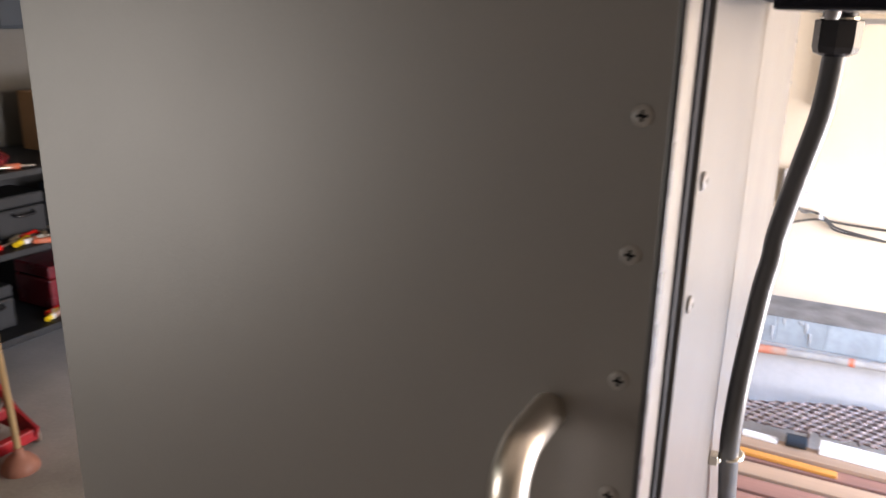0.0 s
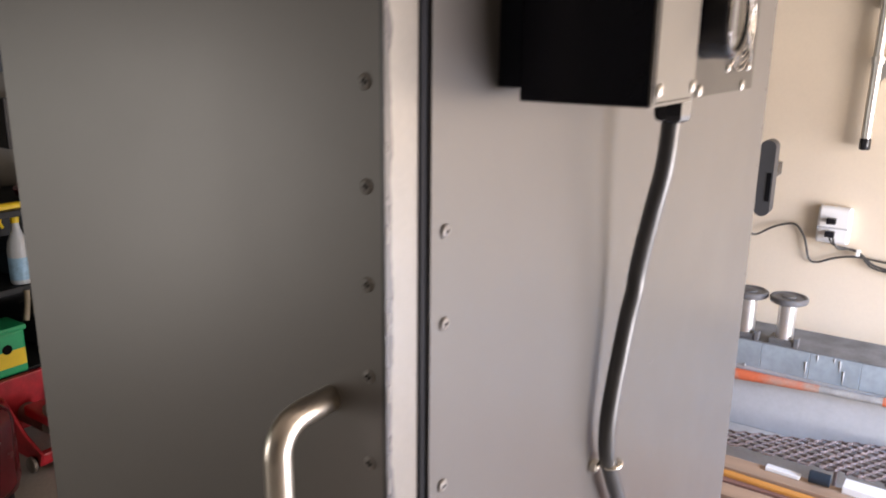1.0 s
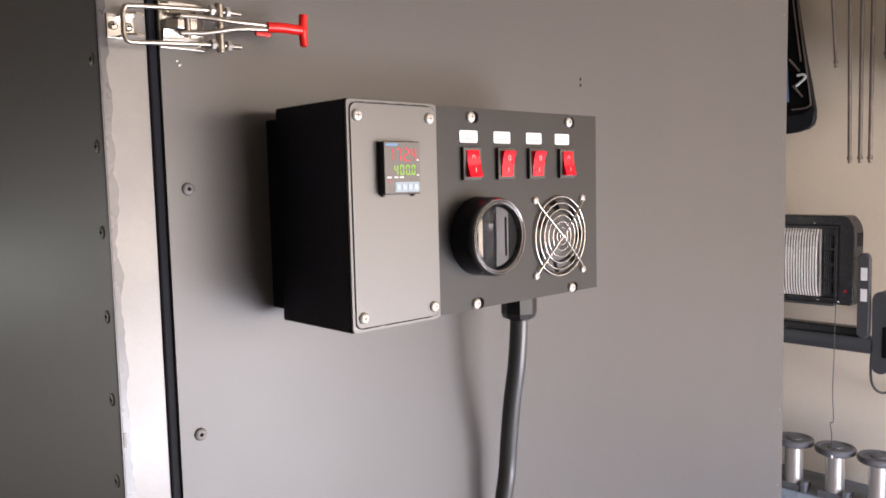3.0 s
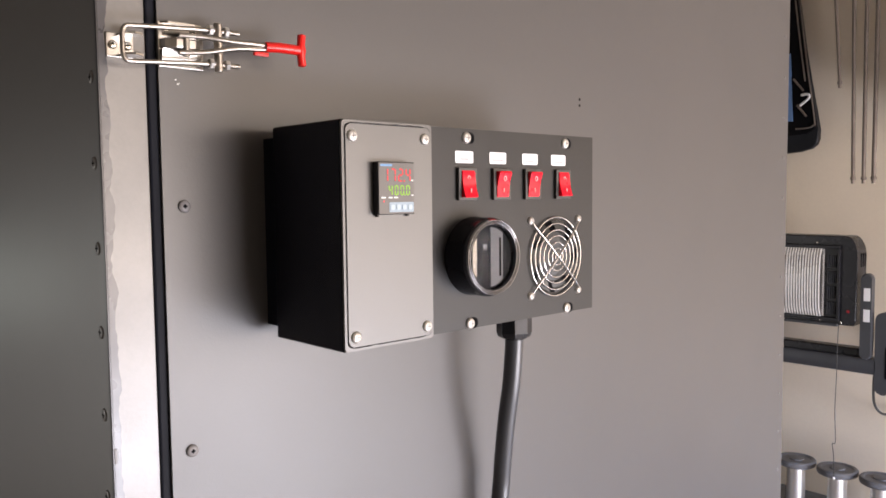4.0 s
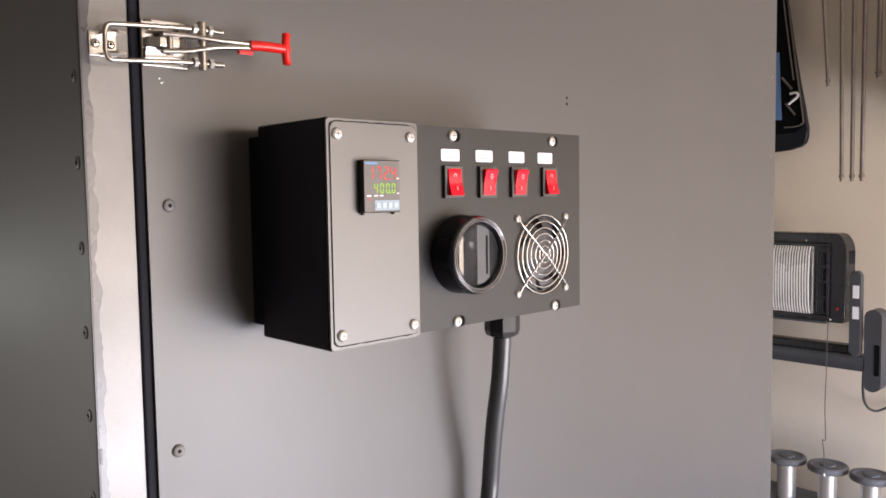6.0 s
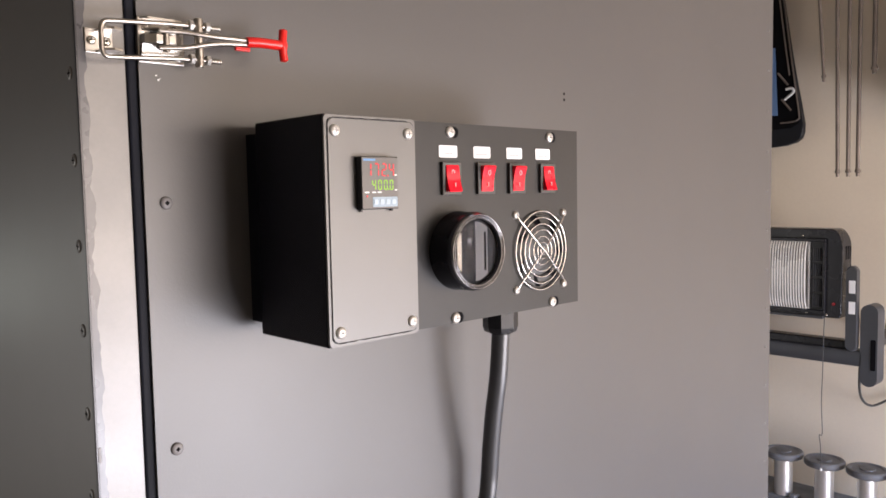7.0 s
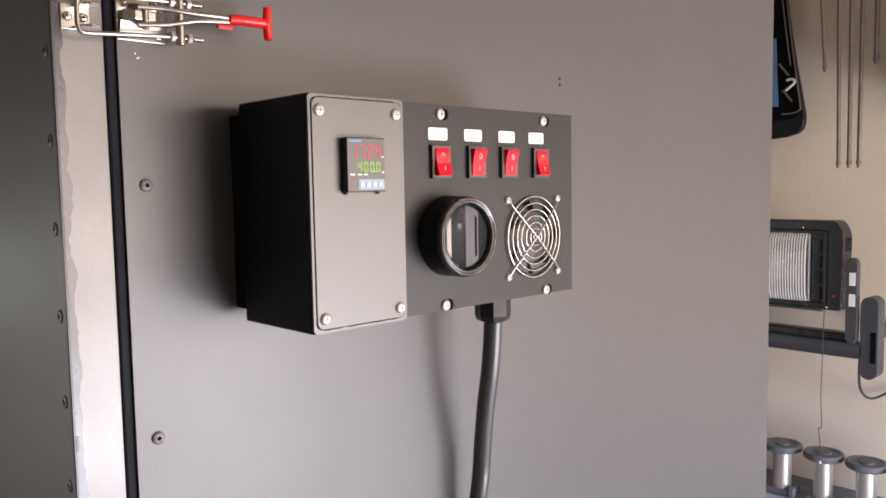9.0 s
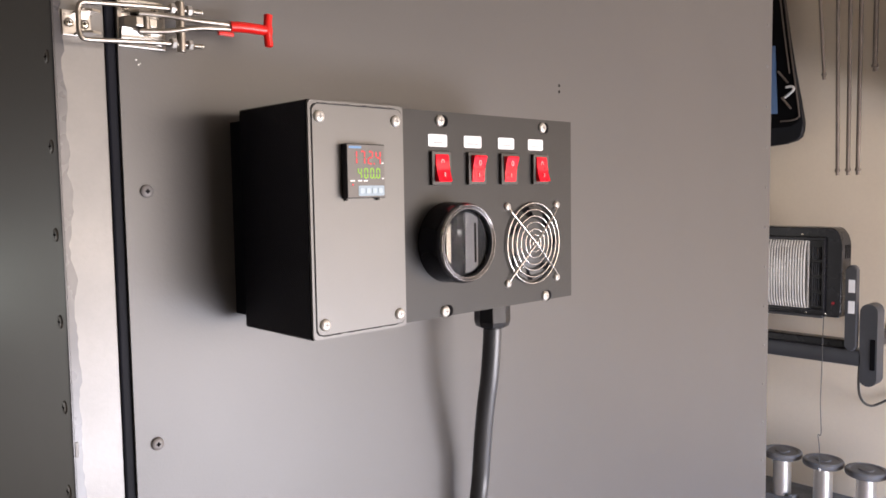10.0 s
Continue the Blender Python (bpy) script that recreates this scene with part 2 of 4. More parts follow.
def box(lo, hi, bevel=0.0, seg=2, bm=None):
    bm = bm or bmesh.new()
    r = bmesh.ops.create_cube(bm, size=1)
    lo, hi = Vector(lo), Vector(hi)
    for v in r["verts"]:
        v.co = Vector([(lo[i] + hi[i]) / 2 + v.co[i] * (hi[i] - lo[i]) for i in range(3)])
    if bevel:
        es = {e for v in r["verts"] for e in v.link_edges}
        bmesh.ops.bevel(bm, geom=list(es), offset=bevel, segments=seg, affect="EDGES", profile=0.5)
    return bm


AX = {"x": Matrix.Rotation(radians(90), 4, "Y"), "y": Matrix.Rotation(radians(-90), 4, "X"), "z": Matrix.Identity(4)}


def lathe(profile, at, axis="z", n=32, bm=None):
    """A turned solid: profile of (radius, height) pairs along the axis from `at`."""
    bm = bm or bmesh.new()
    m = Matrix.Translation(at) @ AX[axis]
    rings = []
    for r, h in profile:
        if r < 1e-6:
            rings.append([bm.verts.new(m @ Vector((0, 0, h)))])
        else:
            rings.append([bm.verts.new(m @ Vector((r * math.cos(2 * math.pi * k / n), r * math.sin(2 * math.pi * k / n), h))) for k in range(n)])
    for a, b in zip(rings, rings[1:]):
        for k in range(n):
            j = (k + 1) % n
            q = [a[k] if len(a) > 1 else a[0], a[j] if len(a) > 1 else a[0], b[j] if len(b) > 1 else b[0], b[k] if len(b) > 1 else b[0]]
            q = list(dict.fromkeys(q))
            if len(q) > 2:
                bm.faces.new(q)
    return bm


def spline(points, per=8):
    """A smooth line through the points."""
    p = [Vector(v) for v in points]
    p = [2 * p[0] - p[1]] + p + [2 * p[-1] - p[-2]]
    out = []
    for i in range(1, len(p) - 2):
        a, b, c, d = p[i - 1 : i + 3]
        for k in range(per):
            t = k / per
            out.append(0.5 * (2 * b + (c - a) * t + (2 * a - 5 * b + 4 * c - d) * t * t + (3 * b - a - 3 * c + d) * t ** 3))
    return out + [p[-2]]


def tube(points, r, n=12, bm=None, closed=False, cap=True):
    """A round bar along the points; r is one radius or one for each point."""
    bm = bm or bmesh.new()
    pts = [Vector(p) for p in points]
    rs = r if isinstance(r, (list, tuple)) else [r] * len(pts)
    m = len(pts)
    tang = [((pts[(i + 1) % m] - pts[i - 1]) if closed else (pts[min(i + 1, m - 1)] - pts[max(i - 1, 0)])).normalized() for i in range(m)]
    up = Vector((0, 0, 1)) if abs(tang[0].z) < 0.9 else Vector((0, 1, 0))
    u = (up - tang[0] * up.dot(tang[0])).normalized()
    rings = []
    for p, t, rad in zip(pts, tang, rs):
        u = (u - t * u.dot(t)).normalized()
        w = t.cross(u)
        rings.append([bm.verts.new(p + rad * (math.cos(2 * math.pi * k / n) * u + math.sin(2 * math.pi * k / n) * w)) for k in range(n)])
    pairs = list(zip(rings, rings[1:])) + ([(rings[-1], rings[0])] if closed else [])
    for a, b in pairs:
        for k in range(n):
            bm.faces.new((a[k], a[(k + 1) % n], b[(k + 1) % n], b[k]))
    if cap and not closed:
        bm.faces.new(rings[0])
        bm.faces.new(rings[-1])
    return bm


def slab(outline, axis, lo, hi, bevel=0.0, bm=None, seg=2):
    """A plate with the given outline (pairs in the plane across the axis), from lo to hi along it."""
    bm = bm or bmesh.new()
    put = {"x": lambda a, b, h: (h, a, b), "y": lambda a, b, h: (a, h, b), "z": lambda a, b, h: (a, b, h)}[axis]
    low = [bm.verts.new(put(a, b, lo)) for a, b in outline]
    top = [bm.verts.new(put(a, b, hi)) for a, b in outline]
    n = len(outline)
    caps = [bm.faces.new(low), bm.faces.new(top)]
    for k in range(n):
        bm.faces.new((low[k], low[(k + 1) % n], top[(k + 1) % n], top[k]))
    if bevel:
        es = list({e for f in caps for e in f.edges})
        bmesh.ops.bevel(bm, geom=es, offset=bevel, segments=seg, affect="EDGES", profile=0.5)
    return bm


def rounded(a0, b0, a1, b1, r, n=5):
    """The outline of a rectangle with round corners."""
    out = []
    for ca, cb, start in ((a1 - r, b1 - r, 0), (a0 + r, b1 - r, 90), (a0 + r, b0 + r, 180), (a1 - r, b0 + r, 270)):
        for k in range(n + 1):
            w = radians(start + 90 * k / n)
            out.append((ca + r * math.cos(w), cb + r * math.sin(w)))
    return out


def screw(name, at, axis, sign, r, mat, parent, label="", height=None, cross=True):
    """A pan-head screw with a cross recess, proud along the axis."""
    h = height or r * 0.45
    bm = lathe([(r, 0), (r * 0.98, sign * h * 0.35), (r * 0.8, sign * h * 0.8), (r * 0.45, sign * h), (0, sign * h)], at, axis, 20)
    head = part(name, bm, mat, parent, label, smooth=50)
    if cross:
        e, w, d = (r * 0.5, r * 0.13, h * 1.06) if mat is not DARK_SCREW else (r * 0.34, r * 0.15, h * 1.06)
        p = Vector(at)
        slot = bmesh.new()
        i = "xyz".index(axis)
        j, k = [q for q in range(3) if q != i]
        for a, b in ((e, w), (w, e)):
            lo, hi = p.copy(), p.copy()
            lo[j] -= a; hi[j] += a; lo[k] -= b; hi[k] += b
            lo[i] = min(p[i] + sign * h * 0.6, p[i] + sign * d); hi[i] = max(p[i] + sign * h * 0.6, p[i] + sign * d)
            box(lo, hi, bm=slot)
        part("recess", slot, SCREW_SLOT if mat is SCREW_WHITE else RECESS, head)
    return head


# ---- the garage ----
def structure(name, bm, mat, label, category):
    return tagged(part(name, bm, mat), label, category, kind="structure")


structure("floor", box((-3.65, -4.0, -0.12), (3.2, 3.45, 0.0)), CONCRETE, "worn grey concrete garage floor", "floor")
structure("wall_north", box((-3.8, 3.45, -0.12), (3.35, 3.6, 3.05)), CREAM, "cream-painted garage wall behind the oven", "wall")
wall = structure("wall_west", box((-3.8, -4.0, -0.12), (-3.65, -3.75, 3.05)), SHADED_GREY_WALL, "dull grey garage wall with two windows", "wall")
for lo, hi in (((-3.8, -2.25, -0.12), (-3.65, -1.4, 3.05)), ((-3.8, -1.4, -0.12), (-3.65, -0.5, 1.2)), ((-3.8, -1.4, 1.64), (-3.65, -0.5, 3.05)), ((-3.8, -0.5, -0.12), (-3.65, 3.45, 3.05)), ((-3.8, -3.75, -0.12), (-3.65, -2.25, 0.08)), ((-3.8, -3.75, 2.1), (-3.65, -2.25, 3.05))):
    part("wall_piece", box(lo, hi), SHADED_GREY_WALL, wall)
structure("wall_south", box((-3.8, -4.15, -0.12), (3.35, -4.0, 3.05)), SHADED_GREY_WALL, "plain grey garage wall", "wall")
wall = structure("wall_east", box((3.2, -4.0, -0.12), (3.35, 0.55, 3.05)), CREAM, "garage wall with the open door", "wall")
part("wall_piece", box((3.2, 3.3, -0.12), (3.35, 3.45, 3.05)), CREAM, wall)
part("lintel", box((3.2, 0.55, 2.35), (3.35, 3.3, 3.05)), CREAM, wall)
structure("ceiling", box((-3.8, -4.15, 3.05), (3.35, 3.6, 3.17)), CEIL, "plain garage ceiling board", "ceiling")
bm = box((-800, -800, -0.20), (800, 800, -0.13))
structure("ground", bm, DRIVE, "pale sunlit concrete driveway", "ground")
win = structure("window_1", slab([(-3.75, 0.08), (-2.25, 0.08), (-2.25, 2.1), (-3.75, 2.1)], "x", -3.79, -3.785), GLASS, "wide garage window of clear glass", "window")
win.visible_shadow = False
for lo, hi in (((-3.78, -3.75, 0.08), (-3.71, -3.7, 2.1)), ((-3.78, -2.3, 0.08), (-3.71, -2.25, 2.1)), ((-3.78, -3.7, 0.08), (-3.71, -2.3, 0.13)), ((-3.78, -3.7, 2.05), (-3.71, -2.3, 2.1)), ((-3.77, -3.02, 0.13), (-3.72, -2.98, 2.05))):
    part("window_frame", box(lo, hi, 0.004), WHITE_PLASTIC, win)

win = structure("window_2", slab([(-1.4, 1.2), (-0.5, 1.2), (-0.5, 1.64), (-1.4, 1.64)], "x", -3.79, -3.785), GLASS, "small high garage window of clear glass", "window")
win.visible_shadow = False
for lo, hi in (((-3.78, -1.4, 1.2), (-3.71, -1.37, 1.64)), ((-3.78, -0.53, 1.2), (-3.71, -0.5, 1.64)), ((-3.78, -1.37, 1.2), (-3.71, -0.53, 1.22)), ((-3.78, -1.37, 1.62), (-3.71, -0.53, 1.64))):
    part("window_frame", box(lo, hi, 0.004), WHITE_PLASTIC, win)

# block kerb under the cream wall: base, painted blocks, and their joints
LEDGE_Z, LEDGE_Y = 0.433, 3.169
kerb = structure("kerb_wall", box((-3.6, LEDGE_Y + 0.006, 0.0), (3.15, 3.45, LEDGE_Z - 0.010)), BLOCK, "blue-grey painted block kerb wall", "kerb")

# ---- the oven ----
oven = tagged(empty("oven", (-0.26, 0.7, 0)), "tall grey sheet-metal curing oven with a riveted door", "oven")
SIDE_LEAN = 0.0403  # the side panel draws in towards the back


def side_x(y):
    """Where the oven's side panel lies at y."""
    return -SIDE_LEAN * (y - 0.0565)


part("body", slab([(-0.522, 0.0565), (0.0, 0.0565), (side_x(1.524), 1.524), (-0.58, 1.524)], "z", 0.10, 2.35, 0.002), OVEN_PAINT, oven, "satin grey sheet-metal body")
part("gasket", box((-0.515, 0.047, 0.12), (-0.0035, 0.0575, 2.33), 0.002), GASKET, oven, "black rubber door gasket")
DX, DY = -0.0062, 0.004  # outer edge and front of the door
door = part("door", box((-0.522, DY, 0.12), (DX - 0.0012, 0.0478, 2.33), 0.0015), DOOR_PAINT, oven, "dark satin door with a riveted edge")
part("edge_strip", box((DX - 0.003, DY + 0.003, 0.122), (DX, 0.0475, 2.328), 0.0008), EDGE_PAINT, door, "pale worn metal edge strip")
# sealant smeared along the corner with a ragged edge
bm, z, left, right = bmesh.new(), 0.13, None, None
while z < 2.32:
    w = 0.0070 + 0.005 * noise.noise((z * 11, 3.1, 0)) + 0.0035 * noise.noise((z * 38, 7.7, 0)) + 0.0022 * noise.noise((z * 120, 1.7, 0))
    a, b = bm.verts.new((DX + 0.0008, DY + 0.001, z)), bm.verts.new((DX + 0.0008, DY + 0.001 + max(0.002, w), z))
    if left:
        bm.faces.new((left, right, b, a))
    left, right, z = a, b, z + 0.003
r = bmesh.ops.extrude_face_region(bm, geom=bm.faces[:])
for v in [g for g in r["geom"] if isinstance(g, bmesh.types.BMVert)]:
    v.co.x -= 0.0012
part("sealant", bm, SEALANT, door, "ragged dark grey smear of sealant")
part("corner_lip", box((DX - 0.003, DY - 0.0005, 0.12), (DX + 0.0010, DY + 0.0016, 2.33), 0.0005), LIP, door, "dark corner lip")
for z in (1.603, 1.533, 1.472, 1.39):
    part("edge_clip", box((DX, DY + 0.0010, z - 0.0070), (DX + 0.0016, DY + 0.0038, z + 0.0070), 0.0005), DARK_SCREW, door, "small grey clip on the corner")
for k in range(-17, 11):
    screw("rivet", (-0.0230, DY, 1.484 + 0.0772 * k), "y", -1, 0.0062, RIVET, door, height=0.0014)
for z in (2.30, 2.22, 1.830, 1.593, 1.512, 1.357, 1.20, 1.04, 0.88, 0.70, 0.5, 0.3):
    screw("side_screw", (0.0, 0.077, z), "x", 1, 0.0062, DARK_SCREW, oven, height=0.0024)
for k in range(-15, 8):
    bm = lathe([(0.0034, 0), (0.0030, 0.0012), (0.0014, 0.0019), (0, 0.002)], (side_x(1.5), 1.5, 1.647 + 0.0886 * k), "x", 12)
    part("small_rivet", bm, RIVET_BRIGHT, oven, smooth=60)
for z in (1.972, 1.981):
    part("hole", lathe([(0.0022, 0), (0.0022, 0.0004), (0, 0.0004)], (side_x(0.722), 0.722, z), "x", 12), RECESS, oven)
screw("small_screw", (side_x(0.73), 0.73, 1.245), "x", 1, 0.003, DARK_SCREW, oven, cross=False)
for y, z, r in ((0.0725, 1.9485, 0.0008), (0.0745, 1.9445, 0.0009), (0.076, 1.9455, 0.0005)):
    part("paint_speck", lathe([(r, 0), (r, 0.0003), (0, 0.0003)], (0, y, z), "x", 8), PAPER, oven)
for x in (-0.45, -0.11):
    for y in (0.12, 1.45):
        leg = part("leg", box((x - 0.03, y - 0.03, 0.0), (x + 0.03, y + 0.03, 0.10), 0.004), SHELF_BLACK, oven)
# bent stainless pull
HX, HY, R = -0.0645, -0.0585, 0.025
pts = [Vector((HX, DY, 1.4540)), Vector((HX, HY + R + 0.004, 1.4540))]
pts += [Vector((HX, HY + R - R * math.sin(radians(a)), 1.4535 - R + R * math.cos(radians(a)))) for a in range(10, 91, 10)]
low = [Vector((p.x, p.y, 2.30 - p.z)) for p in reversed(pts)]
handle = part("pull_handle", tube(pts + low, 0.0114, 20), STEEL, oven, "bent stainless-steel tube pull", smooth=60)

# ---- control box on the oven's side ----
YL, YM, YR, ZB, ZT = 0.163, 0.272, 0.554, 1.695, 1.9075
XC, XP = 0.137, 0.1215  # fronts of the cover and of the plate
cbox = tagged(empty("control_box", (0.0, 0.36, ZB)), "black steel control box with switches, display and fan", "control box")
part("spacer", box((side_x(YR) + 0.001, YL + 0.003, ZB + 0.011), (0.018, YR - 0.014, ZT - 0.010), 0.001), GASKET, cbox, "black spacer behind the box")
enclosure = part("enclosure", box((0.018, YL, ZB), (XC - 0.003, YM, ZT), 0.0022, 3), SHADED_BOX_PAINT, cbox, "black powder-coated steel enclosure", smooth=40)
part("wide_enclosure", box((0.018, YM - 0.004, ZB + 0.002), (XP - 0.0015, YR - 0.003, ZT - 0.002), 0.002, 3), SHADED_BOX_PAINT, cbox, smooth=40)
cover = part("cover", slab(rounded(YL + 0.004, ZB + 0.0045, YM - 0.003, ZT - 0.004, 0.005), "x", XC - 0.0028, XC, 0.0009), SHEEN_COVER_PAINT, cbox, "satin black screwed cover", smooth=40)
part("cover_seal", slab(rounded(YL + 0.0034, ZB + 0.0038, YM - 0.0024, ZT - 0.0034, 0.0055), "x", XC - 0.0020, XC - 0.0009), GASKET, cbox)
# the rim faces like the cover, so it takes the sheen tone too
part("front_rim", slab(rounded(YL + 0.0006, ZB + 0.0006, YM - 0.0003, ZT - 0.0006, 0.003), "x", XC - 0.0046, XC - 0.0013, 0.0006), SHEEN_COVER_PAINT, cbox, "satin black rim round the cover", smooth=40)
for z, swell in ((ZT - 0.0032, 1), (ZB + 0.0036, -1)):
    line = [(XC - 0.0010, YL + 0.010 + 0.088 * k / 30, z + 0.0007 * noise.noise((k * 0.31, 4.0 * swell, 0))) for k in range(31)]
    part("sealant_bead", tube(line, [0.0005 + 0.0007 * abs(noise.noise((k * 0.23, 9.0 * swell, 0))) for k in range(31)], 8), BLACK_PLASTIC, cbox, "glossy black bead of sealant", smooth=60)
for x in (0.052, 0.100):
    part("foot_screw", lathe([(0.0, -0.006), (0.004, -0.006), (0.0052, -0.004), (0.0052, 0.0), (0, 0.0)], (x, 0.235, ZB + 0.0005), "z", 14), SCREW_SLOT, cbox, "small zinc screw under the box", smooth=40)
for y, z in ((0.174, 1.8925), (0.261, 1.8925), (0.175, 1.7085), (0.262, 1.7085)):
    screw("cover_screw", (XC, y, z), "x", 1, 0.0056, SCREW_WHITE, cbox, "bright zinc cross-head screw", height=0.003)


# front plate with its round fan opening
FY, FZ, FR = 0.4800, 1.7640, 0.0452
bm = bmesh.new()
steps = 64


def rim_point(w):
    """Where a ray from the fan's middle leaves the plate."""
    c, s = math.cos(w), math.sin(w)
    far = []
    if c > 1e-9: far.append((YR - FY) / c)
    if c < -1e-9: far.append((YM + 0.0015 - FY) / c)
    if s > 1e-9: far.append((ZT - FZ) / s)
    if s < -1e-9: far.append((ZB - FZ) / s)
    d = min(far)
    return FY + d * c, FZ + d * s


angles = sorted({2 * math.pi * k / steps for k in range(steps)} | {math.atan2(b - FZ, a - FY) % (2 * math.pi) for a in (YR, YM + 0.0015) for b in (ZB, ZT)})
inner_f, inner_b, outer_f, outer_b = [], [], [], []
for w in angles:
    oy, oz = rim_point(w)
    iy, iz = FY + FR * math.cos(w), FZ + FR * math.sin(w)
    inner_f.append(bm.verts.new((XP, iy, iz))); inner_b.append(bm.verts.new((XP - 0.0025, iy, iz)))
    outer_f.append(bm.verts.new((XP, oy, oz))); outer_b.append(bm.verts.new((XP - 0.0025, oy, oz)))
for k in range(len(angles)):
    j = (k + 1) % len(angles)
    bm.faces.new((inner_f[k], inner_f[j], outer_f[j], outer_f[k]))
    bm.faces.new((inner_b[k], inner_b[j], outer_b[j], outer_b[k]))
    bm.faces.new((inner_f[k], inner_f[j], inner_b[j], inner_b[k]))
    bm.faces.new((outer_f[k], outer_f[j], outer_b[j], outer_b[k]))
plate = part("front_plate", bm, PLATE_PAINT, cbox, "satin black front plate")
for y, z in ((0.3335, 1.898), (0.4985, 1.898), (0.337, 1.7005), (0.502, 1.7)):
    part("slot", slab(rounded(y - 0.0010, z - 0.0060, y + 0.0120, z + 0.0060, 0.0058, 6), "x", XP + 0.0001, XP + 0.0006), RECESS, plate)
    screw("plate_screw", (XP + 0.0004, y, z), "x", 1, 0.0060, SCREW_WHITE, cbox, "bright zinc cross-head screw", height=0.003)

# fan behind the opening
fan = part("fan", lathe([(0.0450, 0), (0.0450, 0.004), (0.0432, 0.004), (0.0432, 0.0), (0.0450, 0.0)], (XP - 0.0045, FY, FZ), "x", 48), BLACK_PLASTIC, cbox, "small cooling fan behind a chrome wire guard", smooth=40)
part("hub", lathe([(0.0, -0.0004), (0.010, 0.0), (0.0270, 0.0), (0.0300, -0.0016), (0.0300, -0.003)], (XP + 0.0005, FY, FZ), "x", 40), material("grey_fan_hub", (0.075, 0.074, 0.074), 0.5, vary=0.25, scale=90, bump=0.0), fan, "grey hub", smooth=40)
part("backing", lathe([(0.0, 0.0), (0.0445, 0.0), (0.0445, 0.0006), (0, 0.0006)], (XP - 0.0015, FY, FZ), "x", 48), RECESS, fan)
for k in range(7):
    bm = bmesh.new()
    rows = []
    for i in range(6):
        rad = 0.0300 + 0.0026 * i
        w0 = 2 * math.pi * k / 7 + 0.05 * i
        rows.append([bm.verts.new((XP - 0.0006 + 0.0018 * q, FY + rad * math.cos(w0 + 0.62 * q), FZ + rad * math.sin(w0 + 0.62 * q))) for q in (0, 0.5, 1)])
    for a, b in zip(rows, rows[1:]):
        for q in range(2):
            bm.faces.new((a[q], a[q + 1], b[q + 1], b[q]))
    r = bmesh.ops.extrude_face_region(bm, geom=bm.faces[:])
    for v in [g for g in r["geom"] if isinstance(g, bmesh.types.BMVert)]:
        v.co.x += 0.0006
    part("blade", bm, material("fan_blade", (0.014, 0.014, 0.015), 0.35, vary=0.1, bump=0.0) if k == 0 else bpy.data.materials["fan_blade"], fan, smooth=50)
guard = part("wire_guard", tube([(XP + 0.0025, FY + 0.0464 * math.cos(2 * math.pi * k / 64), FZ + 0.0468 * math.sin(2 * math.pi * k / 64)) for k in range(64)], 0.00095, 8, closed=True), CHROME, cbox, "chrome wire fan guard", smooth=60)
for i, rad in enumerate((0.0392, 0.0316, 0.0246, 0.0168, 0.0098, 0.0045)):
    xg = XP + 0.0032 + 0.0003 * i
    part("ring", tube([(xg, FY + rad * math.cos(2 * math.pi * k / 48), FZ + rad * math.sin(2 * math.pi * k / 48)) for k in range(48)], 0.00080, 8, closed=True), CHROME, guard, smooth=60)
for sy in (-1, 1):
    for sz in (-1, 1):
        a = [(XP + 0.0022, FY + sy * 0.0440, FZ + sz * 0.0435), (XP + 0.0042, FY + sy * 0.038, FZ + sz * 0.035), (XP + 0.0054, FY + sy * 0.020, FZ + sz * 0.0185), (XP + 0.0064, FY + sy * 0.003, FZ + sz * 0.0025), (XP + 0.0064, FY, FZ)]
        part("spoke", tube(spline(a, 4), 0.0009, 8), CHROME, guard, smooth=60)
        screw("guard_screw", (XP, FY + sy * 0.0440, FZ + sz * 0.0435), "x", 1, 0.0047, SCREW_WHITE, cbox, "zinc screw holding the guard", height=0.0036)

# round glazed gauge
GY, GZ, GR = 0.3432, 1.7728, 0.0414
gauge = part("round_gauge", lathe([(GR + 0.0008, 0), (GR + 0.0006, 0.004), (GR, 0.006), (GR, 0.0255), (GR - 0.0012, 0.0290), (GR - 0.0030, 0.0305), (GR - 0.0064, 0.0305), (GR - 0.0076, 0.029), (GR - 0.0078, 0.0215), (0, 0.0215)], (XP, GY, GZ), "x", 64), BLACK_PLASTIC, cbox, "round black gauge under thick clear glass", smooth=35)
part("bezel_ring", lathe([(GR - 0.0016, 0.0292), (GR - 0.0026, 0.0316), (GR - 0.0036, 0.0311), (GR - 0.0046, 0.0320), (GR - 0.0058, 0.0312), (GR - 0.0066, 0.0300), (GR - 0.005, 0.0286), (GR - 0.0016, 0.0292)], (XP, GY, GZ), "x", 64), GLOSS_BLACK, gauge, "glossy stepped bezel", smooth=50)
LR = GR - 0.0072
# thin rings added to draw the bezel's highlights as bright lines
EDGE_SHINE = material("bezel_highlight_metal", (0.24, 0.235, 0.24), 0.2, metal=1.0, vary=0.05, bump=0.0)
for rad, h in ((GR - 0.0028, 0.0315), (GR - 0.0062, 0.0308)):
    part("bezel_highlight", tube([(XP + h, GY + rad * math.cos(2 * math.pi * k / 64), GZ + rad * math.sin(2 * math.pi * k / 64)) for k in range(64)], 0.00045, 8, closed=True), EDGE_SHINE, gauge, "thin bright ring drawn as a highlight", smooth=60)
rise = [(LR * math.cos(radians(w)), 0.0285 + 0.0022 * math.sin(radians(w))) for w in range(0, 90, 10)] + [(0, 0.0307)]
